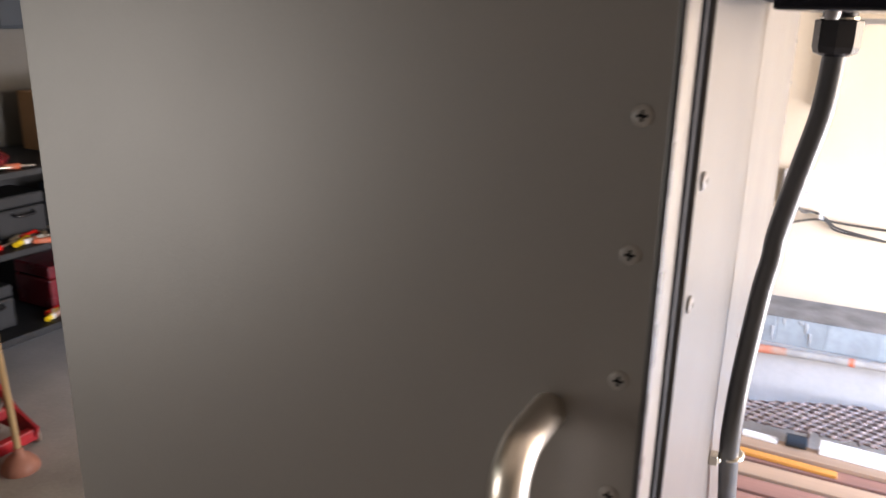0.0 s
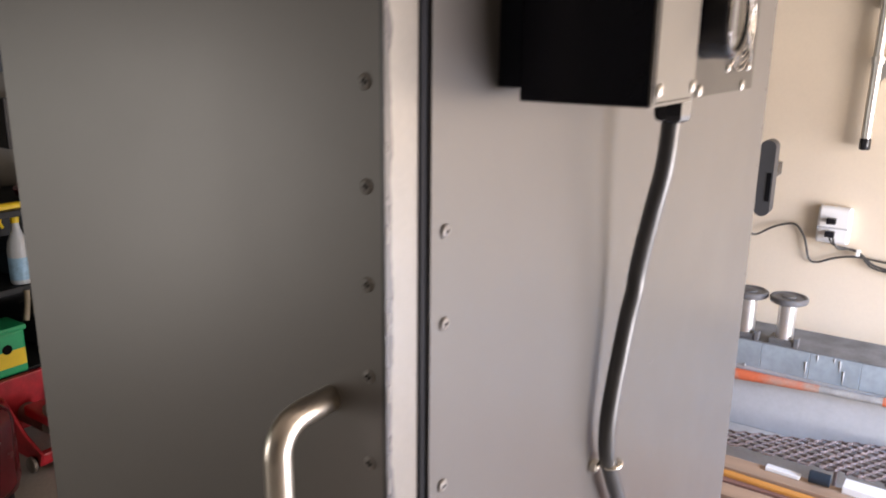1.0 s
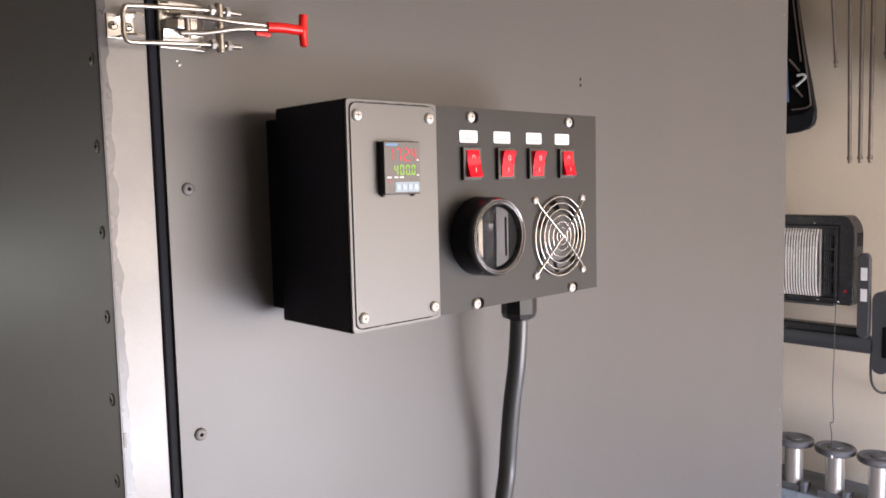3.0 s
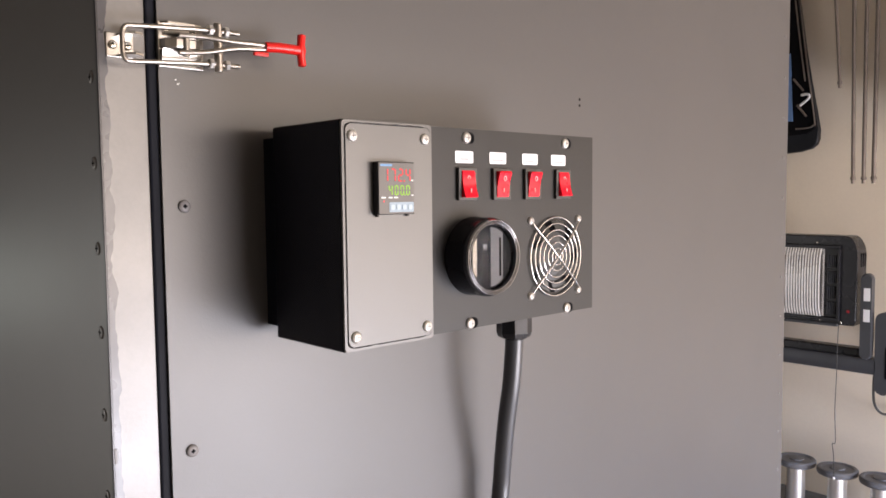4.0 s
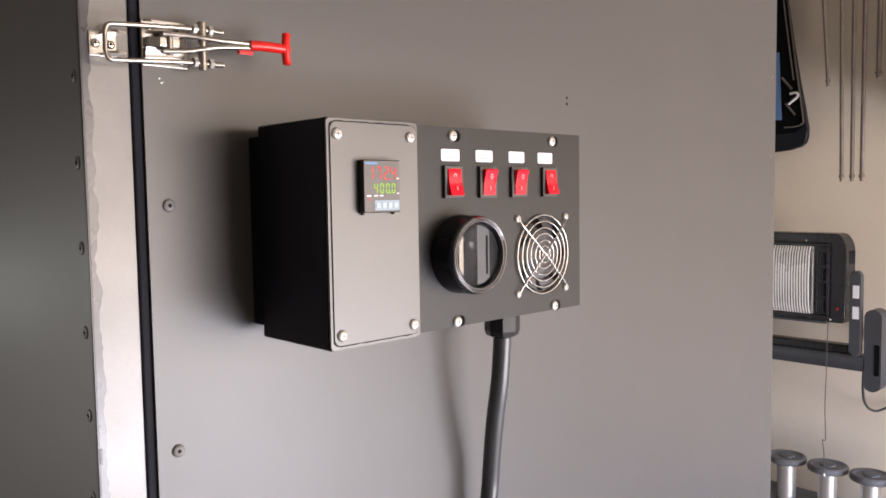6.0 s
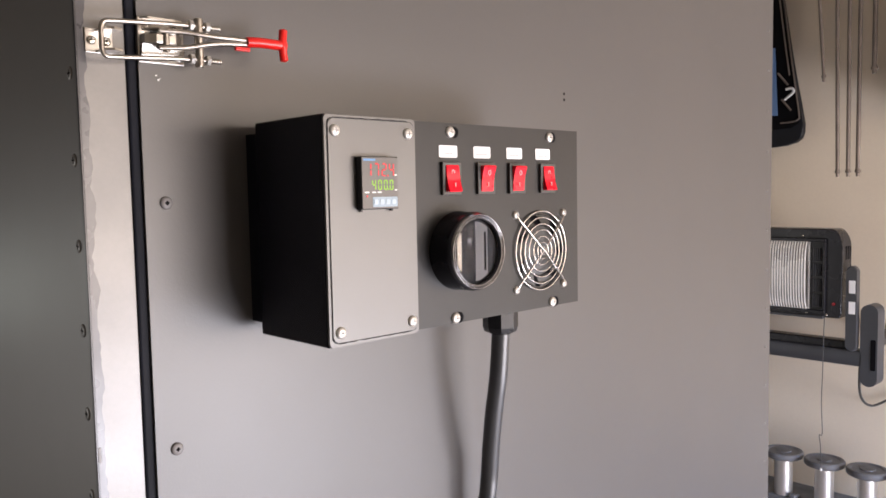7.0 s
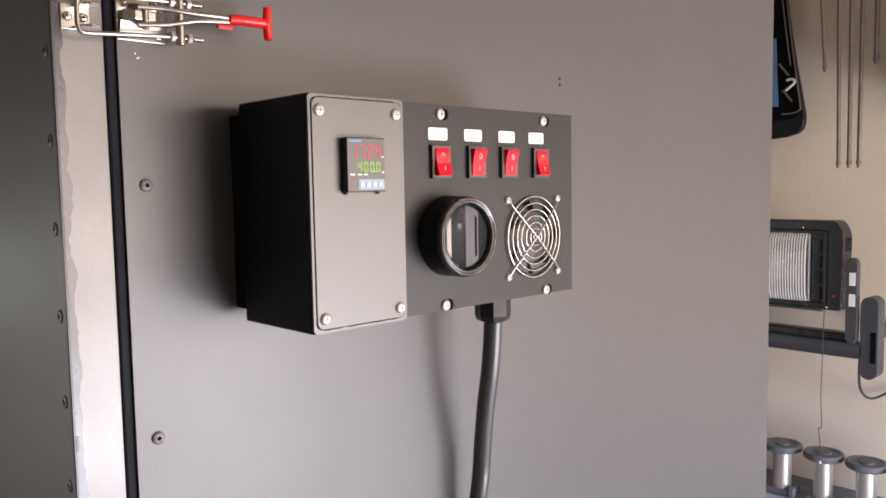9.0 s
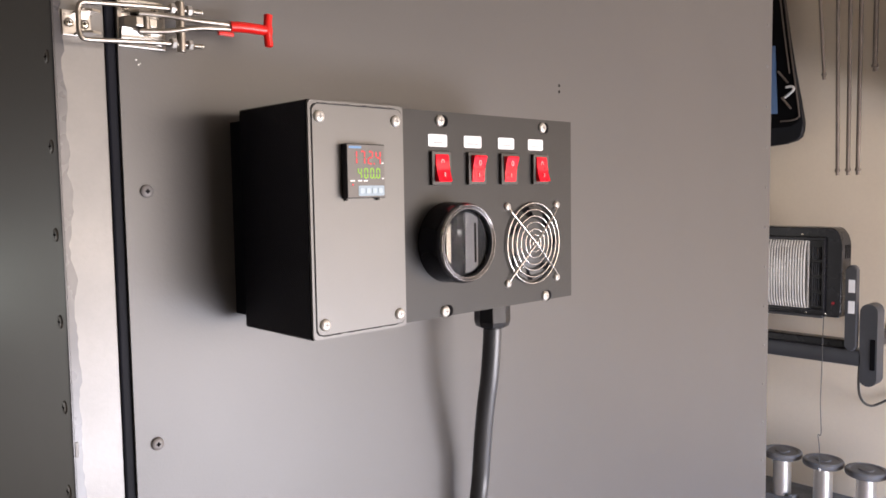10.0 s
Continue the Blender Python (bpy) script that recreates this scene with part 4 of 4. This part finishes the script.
part("flex", tube(spline([(-0.394, 3.165, 1.157), (-0.423, 3.22, 1.053), (-0.452, 3.33, 0.925), (-0.430, 3.40, 0.875), (-0.361, 3.42, 0.915), (-0.305, 3.43, 0.938), (-0.258, 3.43, 0.940), (-0.216, 3.43, 0.886), (-0.187, 3.43, 0.792), (-0.150, 3.43, 0.777), (-0.08, 3.43, 0.808), (0.007, 3.425, 0.829), (0.12, 3.43, 0.82), (0.35, 3.435, 0.81), (0.6, 3.44, 0.80)], 6), 0.0055, 8), CORD, lead, smooth=60)
lead2 = tagged(empty("socket_lead", (-0.05, 3.41, 0.88)), "dark twin lead tied beside the socket", "lead")
for q in (0, 0.012):
    part("flex", tube(spline([(-0.108 + q, 3.385, 0.92 + q), (-0.098 + q, 3.38, 0.893), (-0.075 + q, 3.40, 0.872 - q), (-0.03 + q, 3.42, 0.862), (0.015, 3.424, 0.850), (0.05, 3.424, 0.825 - q), (0.10, 3.428, 0.795 - q), (0.3, 3.436, 0.76)], 6), 0.005, 8), CORD, lead2, smooth=60)
part("tie", box((0.006, 3.412, 0.833), (0.022, 3.434, 0.862), 0.002), PAPER, lead2, "white tie")


# hanging rods
def hanging_rod(x, y, z, r, lean=0.0):
    t = tagged(empty("hanging_rod", (x, y, z)), "thin dull steel rod hanging by the wall", "rod", group="rods hanging by the wall")
    part("shaft", tube([(x, y, z + 0.03), (x - lean * 1.25, y, 2.83)], r, 10), ROD, t, smooth=60)
    part("ferrule", lathe([(0, 0), (r * 0.9, 0), (r * 0.9, 0.014), (r * 1.4, 0.017), (r * 1.4, 0.024), (r, 0.03), (r, 0.034)], (x, y, z), "z", 12), ROD, t, smooth=40)


RY = 3.17
for x, z, r, lean in ((-0.506, 1.868, 0.0075, 0.012), (-0.4655, 1.868, 0.008, 0.004), (-0.428, 1.868, 0.0085, 0.0), (-0.566, 2.262, 0.007, 0.03), (-0.3735, 2.273, 0.0095, 0.0)):
    hanging_rod(x, RY, z, r, lean)
rack = tagged(empty("rod_rack", (-0.47, 3.3, 2.83)), "dark steel rack fixed to the wall", "rack")
part("rail", box((-0.68, RY - 0.02, 2.81), (-0.30, RY + 0.02, 2.85), 0.003), ROD, rack)
for x in (-0.64, -0.50, -0.3835):
    part("bracket", box((x, RY + 0.0195, 2.815), (x + 0.02, 3.45, 2.845), 0.003), ROD, rack)

# black case hanging beside the rods
hung = tagged(empty("hanging_case", (-0.85, 3.4, 2.4)), "black rounded plastic case hanging with a bright hook", "case")
o = [(-1.06, 2.012), (-0.885, 2.011), (-0.802, 2.018), (-0.755, 2.030), (-0.733, 2.047), (-0.724, 2.075), (-0.725, 2.111), (-0.742, 2.205), (-0.766, 2.325), (-0.795, 2.491), (-0.822, 2.67), (-0.846, 2.82), (-1.06, 2.82)]
shell = part("shell", slab(o, "y", 3.362, 3.395, 0.006, seg=3), CASE_BLACK, hung, smooth=40)
part("hanger", box((-1.02, 3.395, 2.45), (-0.92, 3.45, 2.60), 0.006), CASE_BLACK, hung)
part("inner", slab([(-1.03, 2.085), (-0.775, 2.095), (-0.742, 2.115), (-0.742, 2.14), (-0.785, 2.42), (-0.815, 2.62), (-0.845, 2.79), (-1.03, 2.79)], "y", 3.353, 3.361), RECESS, shell)
rim = [(-0.82, 2.120), (-0.765, 2.122), (-0.742, 2.132), (-0.738, 2.16), (-0.775, 2.41), (-0.807, 2.658), (-0.827, 2.80)]
part("wire_rim", tube(spline([(x, 3.350, z) for x, z in rim], 5), 0.0036, 8), ROD, hung, "thin grey wire rim", smooth=60)
part("wire_rim", tube(spline([(-0.782, 3.350, 2.33), (-0.806, 3.350, 2.496), (-0.828, 3.350, 2.662), (-0.846, 3.350, 2.80)], 5), 0.0036, 8), ROD, hung, smooth=60)
part("blue_strip", slab([(-0.90, 2.16), (-0.833, 2.155), (-0.848, 2.46), (-0.90, 2.46)], "y", 3.346, 3.352, 0.001), material("blue_sheet", (0.12, 0.22, 0.42), 0.4, vary=0.1, bump=0), hung, "blue strip")
part("bright_hook", tube(spline([(-0.797, 3.338, 2.222), (-0.778, 3.336, 2.236), (-0.760, 3.336, 2.250), (-0.757, 3.336, 2.262), (-0.768, 3.336, 2.270), (-0.792, 3.338, 2.268)], 5), 0.0058, 10), WHITE_PLASTIC, hung, "bright bent hook", smooth=60)
part("strap", tube([(-0.831, 3.343, 2.344), (-0.786, 3.343, 2.288)], 0.005, 8), ROD, hung)
part("strap", tube([(-0.813, 3.343, 2.226), (-0.771, 3.343, 2.173)], 0.005, 8), ROD, hung)

# louvred dark box high on the wall
lou = tagged(empty("louvred_box", (0.0, 3.4, 2.1)), "dark louvred metal box on the wall", "vent")
part("case", box((-0.134, 3.05, 2.078), (0.32, 3.45, 2.62), 0.006), HEATER_BLACK, lou)
for k in range(14):
    part("louvre", box((-0.12, 3.035, 2.10 + 0.036 * k), (0.306, 3.051, 2.116 + 0.036 * k), 0.002), HEATER_GREY, lou)

# aluminium pole on the wall
pole = tagged(empty("aluminium_pole", (-0.02, 3.4, 1.31)), "satin aluminium pole with a black end cap", "pole")
part("shaft", tube([(-0.022, 3.405, 1.35), (-0.018, 3.405, 2.10)], 0.021, 20), ALUMINIUM, pole, smooth=60)
part("end_cap", lathe([(0, 0), (0.019, 0), (0.023, 0.006), (0.023, 0.045), (0.021, 0.05)], (-0.022, 3.405, 1.312), "z", 20), BLACK_PLASTIC, pole, "black end cap", smooth=40)
part("collar", lathe([(0.021, 0), (0.028, 0.002), (0.028, 0.03), (0.021, 0.032)], (-0.02, 3.405, 1.675), "z", 20), ALUMINIUM, pole, "collar", smooth=40)
part("gusset", slab([(0.0, 1.60), (0.075, 1.685), (0.075, 1.705), (0.0, 1.69)], "y", 3.40, 3.408), ALUMINIUM, pole)
part("arm", box((0.0, 3.395, 1.68), (0.22, 3.415, 1.705), 0.003), ALUMINIUM, pole)
part("clip", box((-0.045, 3.415, 1.9), (0.01, 3.45, 1.94), 0.004), ALUMINIUM, pole)

# pole with worn orange paint lying along the kerb
ledge_pole = tagged(empty("painted_pole", (0.0, 3.14, 0.27)), "long grey pole with worn orange paint", "pole")
part("orange_end", tube([(-1.24, 3.145, 0.250), (-0.392, 3.142, 0.263), (-0.030, 3.140, 0.278)], [0.027, 0.026, 0.0175], 14), ORANGE, ledge_pole, "worn orange end", smooth=60)
part("grey_length", tube([(-0.030, 3.140, 0.278), (0.496, 3.138, 0.295), (1.56, 3.135, 0.322)], 0.0175, 14), GREY_PIPE, ledge_pole, smooth=60)
part("orange_band", lathe([(0.0181, 0), (0.019, 0.002), (0.019, 0.02), (0.0181, 0.022)], (0.216, 3.139, 0.286), "x", 16), ORANGE, ledge_pole)
for x, z in ((-0.86, 0.226), (1.17, 0.292)):
    part("peg", box((x, 3.11, z - 0.02), (x + 0.02, 3.175, z + 0.008), 0.002), ROD, ledge_pole)


# boards stacked on the floor
def board(lo, hi, mat, label, turn=0.0):
    c = [(lo[i] + hi[i]) / 2 for i in range(3)]
    t = part("board", box([lo[i] - c[i] for i in range(3)], [hi[i] - c[i] for i in range(3)], 0.003), mat)
    t.matrix_world = pose(*c, 0, 0, turn)
    return tagged(t, label, "board", group="boards on the floor")


for k in range(6):
    y = 1.98 + 0.105 * k
    board((-1.2 + 0.05 * (k % 3), y, 0.0), (1.9 - 0.07 * (k % 2), y + 0.098, 0.038), WOOD_RED, "reddish-brown weathered board on the floor", 0.4 * (k % 3 - 1))
for k in range(4):
    y = 2.16 + 0.112 * k
    board((-1.1 + 0.04 * k, y, 0.0385), (1.8, y + 0.09, 0.073), WOOD_RED if k != 2 else WOOD_PALE, "reddish-brown weathered board in the stack" if k != 2 else "pale pine board in the stack", 0.3 * (k % 2) - 0.2)
board((-0.75, 2.52, 0.0735), (0.22, 2.556, 0.088), WOOD_ORANGE, "orange-painted lath on the boards", -2.5)
board((-0.9, 2.56, 0.0735), (1.5, 2.66, 0.092), WOOD_PALE, "pale pine board on the stack", -1.0)
board((0.15, 2.60, 0.0925), (0.95, 2.675, 0.122), WHITE_PLASTIC, "white-painted board offcut on the stack", -3.0)
board((-0.13, 2.625, 0.0925), (0.0, 2.66, 0.108), WHITE_PLASTIC, "short white offcut on the stack", -4.0)
tin = tagged(part("tin", lathe([(0, 0), (0.024, 0), (0.025, 0.004), (0.025, 0.075), (0, 0.078)], (0.03, 2.64, 0.118), "x", 20), NAVY, smooth=40), "small dark green canister on the boards", "canister")

# sheet of expanded metal lying askew behind the boards: rows of zigzag strands
mesh_t = tagged(empty("expanded_metal", (0.0, 2.9, 0.0)), "rusty expanded-metal sheet lying behind the boards", "metal sheet")
TURN_U, TURN_V = (math.cos(radians(22)), math.sin(radians(22))), (math.sin(radians(22)), -math.cos(radians(22)))
for k in range(18):
    pts = []
    for i in range(200):
        u = -0.62 + 0.0081 * i
        wave = (0.0115, 0.0115, 0.0, -0.0115, -0.0115, -0.0115, 0.0, 0.0115)[(i + 4 * (k % 2)) % 8]
        v = 0.0245 * k + wave
        x, y = -0.325 + u * TURN_U[0] + v * TURN_V[0], 2.862 + u * TURN_U[1] + v * TURN_V[1]
        if 2.755 + 0.03 * x < y < 3.12:
            pts.append((x, y, 0.101 + 0.006 * (wave > 0) + 0.004 * noise.noise((x * 4, k * 0.4, 0))))
    if len(pts) > 6:
        part("strand", tube(pts, 0.0056, 6), GALV, mesh_t, smooth=40)
for x, y in ((-0.55, 2.765), (0.1, 2.80), (0.1, 2.98), (0.45, 3.10)):
    part("edge_bar", box((x, y, 0.0), (x + 0.012, y + 0.05, 0.097), 0.002), GALV, mesh_t)

# ---- far side of the garage ----
SX = -3.02
shelf = tagged(empty("shelf_unit", (SX - 0.28, 1.5, 0)), "black steel shelf unit crowded with tools", "shelf")
for z in (0.30, 0.68, 1.02):
    part("shelf_board", box((-3.60, 0.4, z - 0.03), (SX, 2.7, z), 0.004), SHELF_BLACK, shelf)
for y in (0.4, 2.66):
    for x in (-3.60, SX - 0.04):
        part("upright", box((x, y, 0.0), (x + 0.04, y + 0.04, 1.02), 0.003), SHELF_BLACK, shelf)
part("back_panel", box((-3.63, 0.4, 0.0), (-3.605, 2.7, 1.02)), SHELF_BLACK, shelf)
cab = tagged(empty("blue_cabinet", (-3.5, 1.5, 1.6)), "dark blue wall cabinet above the shelf", "cabinet")
part("body", box((-3.65, 0.3, 1.59), (-3.32, 2.6, 2.3), 0.004), NAVY, cab)
for y in (0.31, 1.08, 1.85):
    d = part("door", box((-3.318, y, 1.60), (-3.30, y + 0.74, 2.29), 0.004), NAVY, cab)
    part("handle", box((-3.30, y + 0.65, 1.7), (-3.285, y + 0.665, 1.82), 0.002), ROD, d)
white = tagged(part("white_appliance", box((-3.65, 1.53, 1.235), (-3.42, 1.86, 1.455), 0.02, 3), SHADED_WHITE, smooth=40), "white plastic appliance box on the wall", "appliance")
part("dark_frame", box((-3.65, 1.50, 1.225), (-3.44, 1.531, 1.465), 0.004), BLACK_PLASTIC, white, "dark frame at its edge")
part("vent", box((-3.422, 1.72, 1.38), (-3.415, 1.80, 1.40), 0.002), RECESS, white)
card = tagged(part("cardboard_box", box((-3.5, 2.02, 1.0205), (-3.2, 2.3, 1.30), 0.004), CARDBOARD), "brown cardboard box on the shelf", "box")
part("tape", box((-3.5, 2.14, 1.3005), (-3.2, 2.18, 1.302)), BEIGE, card)

# spray bottle
sb = tagged(empty("spray_bottle", (-3.08, 1.30, 0.68)), "milky spray bottle with a yellow trigger head", "spray bottle")
part("bottle", lathe([(0, 0), (0.042, 0), (0.046, 0.008), (0.046, 0.15), (0.040, 0.19), (0.018, 0.245), (0.015, 0.28), (0, 0.28)], (-3.08, 1.30, 0.6805), "z", 28), MILKY, sb, smooth=50)
part("label", lathe([(0.0464, 0.02), (0.0468, 0.022), (0.0468, 0.12), (0.0464, 0.122)], (-3.08, 1.30, 0.6805), "z", 28), BLUE_LABEL, sb, "pale blue label", smooth=40)
head = part("trigger_head", lathe([(0.018, 0), (0.018, 0.03), (0.012, 0.035), (0.012, 0.05)], (-3.08, 1.30, 0.955), "z", 16), YELLOW, sb, "yellow trigger head", smooth=40)
part("nozzle", box((-3.10, 1.20, 1.0), (-3.06, 1.34, 1.045), 0.012), YELLOW, head)
part("trigger", tube(spline([(-3.08, 1.25, 1.0), (-3.08, 1.235, 0.97), (-3.08, 1.245, 0.94)], 4), 0.007, 8), YELLOW, head)

# tub of plant food
tub = tagged(empty("green_tub", (-3.0, 1.17, 0.30)), "green and yellow plastic tub on the shelf", "tub")
part("tub_body", box((-3.14, 1.06, 0.3005), (-2.99, 1.235, 0.50), 0.012), GREEN, tub)
part("label", box((-2.992, 1.07, 0.34), (-2.988, 1.228, 0.415)), YELLOW, tub, "yellow label band")
part("emblem", lathe([(0.022, 0), (0.022, 0.001), (0, 0.001)], (-2.988, 1.15, 0.425), "x", 20), RECESS, tub)
part("lid", box((-3.15, 1.05, 0.495), (-2.985, 1.245, 0.52), 0.008), GREEN, tub, "green lid")

# maroon helmet-like shell
tagged(part("maroon_shell", lathe([(0, 0), (0.10, 0.0), (0.15, 0.02), (0.16, 0.05), (0.12, 0.085), (0.05, 0.105), (0, 0.108)], (-3.2, 1.55, 1.0205), "z", 32), MAROON, smooth=60), "glossy maroon domed shell on the shelf", "dome")


# small tools lying about on the shelves
def tool(kind, x, y, z, ln, turn, grip, label):
    t = tagged(empty(kind, (x, y, z)), label, kind.replace("_", " "))
    d = Vector((math.cos(turn), math.sin(turn), 0))
    p = Vector((x, y, z + 0.014))
    part("grip", tube([p, p + d * ln * 0.5, p + d * ln * 0.52], [0.012, 0.014, 0.008], 10), grip, t, smooth=60)
    part("shank", tube([p + d * ln * 0.5, p + d * ln], 0.006, 8), STEEL, t, smooth=60)


rng = random.Random(5)
SPOTS = [(-3.05, 1.46, 0.6805, RED_GRIP, "screwdriver", "red-handled screwdriver"), (-3.06, 1.62, 0.6805, YELLOW, "screwdriver", "yellow-handled screwdriver"), (-3.06, 1.72, 0.3005, YELLOW, "chisel", "yellow-handled chisel"), (-3.1, 1.9, 0.6805, BEIGE, "hammer", "beige-handled hammer"), (-3.12, 1.36, 0.3005, BEIGE, "pliers", "beige-handled pliers"), (-3.1, 1.9, 0.3005, RED_GRIP, "pliers", "red-handled pliers"), (-3.15, 2.1, 0.6805, ORANGE, "screwdriver", "orange-handled screwdriver"), (-3.05, 1.8, 1.0205, BEIGE, "chisel", "pale-handled chisel")]
for x, y, z, m, kind, what in SPOTS:
    tool(kind, x, y, z, rng.uniform(0.16, 0.26), rng.uniform(1.0, 2.2), m, what + " lying on a black shelf")
for k in range(26):
    z = (0.3005, 0.6805, 1.0205)[k % 3]
    m, hue = ((RED_GRIP, "red"), (YELLOW, "yellow"), (BEIGE, "beige"), (ORANGE, "orange"), (NAVY, "dark blue"), (WHITE_PLASTIC, "white"))[rng.randrange(6)]
    y = 1.36 + 0.9 * rng.random() if z > 0.5 else 1.5 + 0.8 * rng.random()
    tool(("screwdriver", "chisel", "file", "awl")[k % 4], -3.04 - 0.10 * rng.random(), y, z, rng.uniform(0.1, 0.22), rng.uniform(0.8, 2.6), m, hue + "-handled hand tool lying on a black shelf")
for x, y, z, w, h, m, what in ((-3.25, 1.42, 0.6805, 0.2, 0.16, NAVY, "dark blue tool case on a shelf"), (-3.3, 1.75, 0.6805, 0.24, 0.2, SHELF_BLACK, "black tool case on a shelf"), (-3.3, 2.15, 0.6805, 0.26, 0.18, NAVY, "dark tool case on a shelf"), (-3.25, 1.52, 0.3005, 0.22, 0.2, SHELF_BLACK, "black storage box on the low shelf"), (-3.28, 1.95, 0.3005, 0.26, 0.22, MAROON, "maroon storage box on the low shelf")):
    c = tagged(empty("tool_case", (x, y, z)), what, "tool case")
    part("case_body", box((x - w / 2, y - w / 2, z), (x + w / 2, y + w / 2, z + h * 0.7), 0.01), m, c)
    part("case_lid", box((x - w / 2, y - w / 2, z + h * 0.71), (x + w / 2, y + w / 2, z + h), 0.01), m, c)
    part("case_handle", tube(spline([(x + w / 2, y - 0.05, z + h * 0.6), (x + w / 2 + 0.025, y - 0.04, z + h * 0.55), (x + w / 2 + 0.025, y + 0.04, z + h * 0.55), (x + w / 2, y + 0.05, z + h * 0.6)], 4), 0.006, 8), BLACK_PLASTIC, c, smooth=60)

# gloves hanging over the shelf edge
gl = tagged(empty("work_glove", (SX, 1.33, 0.6)), "beige work glove hanging from the shelf edge", "glove")
for k in range(4):
    y = 1.28 + 0.035 * k
    part("finger", tube(spline([(SX + 0.006, y, 0.66), (SX + 0.016, y - 0.01, 0.60), (SX + 0.018, y + 0.012 * (k - 2), 0.53 + 0.02 * (k % 2))], 4), 0.013, 8), BEIGE, gl, smooth=60)

# trolley jack
jack = tagged(empty("trolley_jack", (-2.78, 1.2, 0)), "scuffed red trolley jack on the floor", "jack")
for y in (1.04, 1.30):
    part("side_plate", slab([(-2.98, 0.05), (-2.62, 0.04), (-2.60, 0.09), (-2.72, 0.14), (-2.86, 0.26), (-2.98, 0.28)], "y", y, y + 0.014, 0.003), JACK_RED, jack, "red side plate")
part("front_bar", box((-2.66, 1.04, 0.03), (-2.62, 1.314, 0.08), 0.006), JACK_RED, jack)
part("rear_plate", box((-2.99, 1.04, 0.05), (-2.96, 1.314, 0.30), 0.006), JACK_RED, jack)
part("ram", lathe([(0, 0), (0.045, 0), (0.045, 0.2), (0.025, 0.21), (0.025, 0.28), (0, 0.28)], (-2.95, 1.18, 0.13), "x", 20), ROD, jack, smooth=40)
part("lift_arm", box((-2.88, 1.13, 0.15), (-2.66, 1.23, 0.2), 0.01), JACK_RED, jack)
part("saddle", lathe([(0, 0), (0.05, 0), (0.055, 0.015), (0.055, 0.03), (0.04, 0.03), (0.04, 0.02), (0, 0.02)], (-2.7, 1.18, 0.2), "z", 20), ROD, jack, smooth=40)
for x in (-2.93, -2.66):
    for y in (1.02, 1.318):
        part("wheel", lathe([(0, 0), (0.03, 0), (0.035, 0.004), (0.035, 0.016), (0.03, 0.02), (0, 0.02)], (x, y - 0.002, 0.035), "y", 20), ROD, jack, smooth=40)
# maroon air tank
tank = tagged(empty("air_tank", (-2.62, 0.80, 0)), "maroon enamelled steel air tank", "tank")
part("shell", lathe([(0, 0.02), (0.07, 0.025), (0.12, 0.06), (0.13, 0.10), (0.13, 0.33), (0.12, 0.37), (0.07, 0.405), (0, 0.41)], (-2.58, 0.80, 0.0), "z", 36), MAROON, tank, smooth=60)
part("foot_ring", lathe([(0.09, 0), (0.095, 0), (0.095, 0.045), (0.09, 0.045)], (-2.58, 0.80, 0.0), "z", 28), SHELF_BLACK, tank, smooth=40)
part("valve", lathe([(0.014, 0), (0.014, 0.03), (0.02, 0.032), (0.02, 0.05), (0, 0.05)], (-2.58, 0.80, 0.405), "z", 14), NICKEL, tank, smooth=40)
# plunger
pl = tagged(empty("plunger", (-2.53, 1.17, 0)), "plunger with a pale wooden handle and terracotta cup", "plunger")
part("cup", lathe([(0.066, 0), (0.07, 0.008), (0.064, 0.03), (0.045, 0.055), (0.02, 0.07), (0.018, 0.095), (0, 0.095)], (-2.53, 1.17, 0.0), "z", 28), PLUNGER_CUP, pl, smooth=60)
part("stick", tube([(-2.53, 1.17, 0.08), (-2.535, 1.165, 0.30), (-2.54, 1.155, 0.56)], 0.0125, 14), PLUNGER_WOOD, pl, smooth=60)

# ---- painted blocks of the kerb ----
for row, (z0, z1, pitch, count) in enumerate(((0.002, 0.300, 4.6, 1), (0.302, LEDGE_Z - 0.006, 0.205, 22))):
    for k in range(count):
        me = "painted_block_" + str(row)
        if me not in bpy.data.meshes:
            b = part("block", box((-pitch / 2 + 0.0002, -0.076, 0), (pitch / 2 - 0.0002, 0.074, z1 - z0), 0.0022, 1), BLOCK if row else PLASTER)
            b.data.name = me
        else:
            b = new("block", bpy.data.meshes[me])
        b.location = (-2.2 + pitch * (k + 0.5) + 0.06 * row, LEDGE_Y + 0.076 + (0.003 if row == 0 else 0.0), z0)
        b.parent = kerb
cap_strip = part("ledge_top", box((-3.6, LEDGE_Y - 0.002, LEDGE_Z - 0.006), (3.15, 3.45, LEDGE_Z - 0.0005), 0.001), material("dark_grey_ledge", (0.17, 0.175, 0.185), 0.7, vary=0.3, scale=9, fine=60, bump=0.3), kerb, "dark grey top of the kerb")
for x, z0, ln in ((-0.076, 0.396, 0.03), (-0.122, 0.332, 0.06), (-0.006, 0.402, 0.02), (0.019, 0.367, 0.05), (0.038, 0.323, 0.06), (-0.642, 0.288, 0.05), (-0.386, 0.263, 0.02), (-0.548, 0.337, 0.06)):
    x, z = 0.39 + (x - 0.39) * 0.965, min(z0 + 0.049, LEDGE_Z - 0.012)
    part("paint_drip", tube([(x, LEDGE_Y - 0.0005, z), (x + 0.001, LEDGE_Y - 0.0005, z - ln * 0.6), (x, LEDGE_Y - 0.0003, z - ln)], [0.0045, 0.0028, 0.001], 8), PLASTER, kerb, "white paint drip", smooth=60)
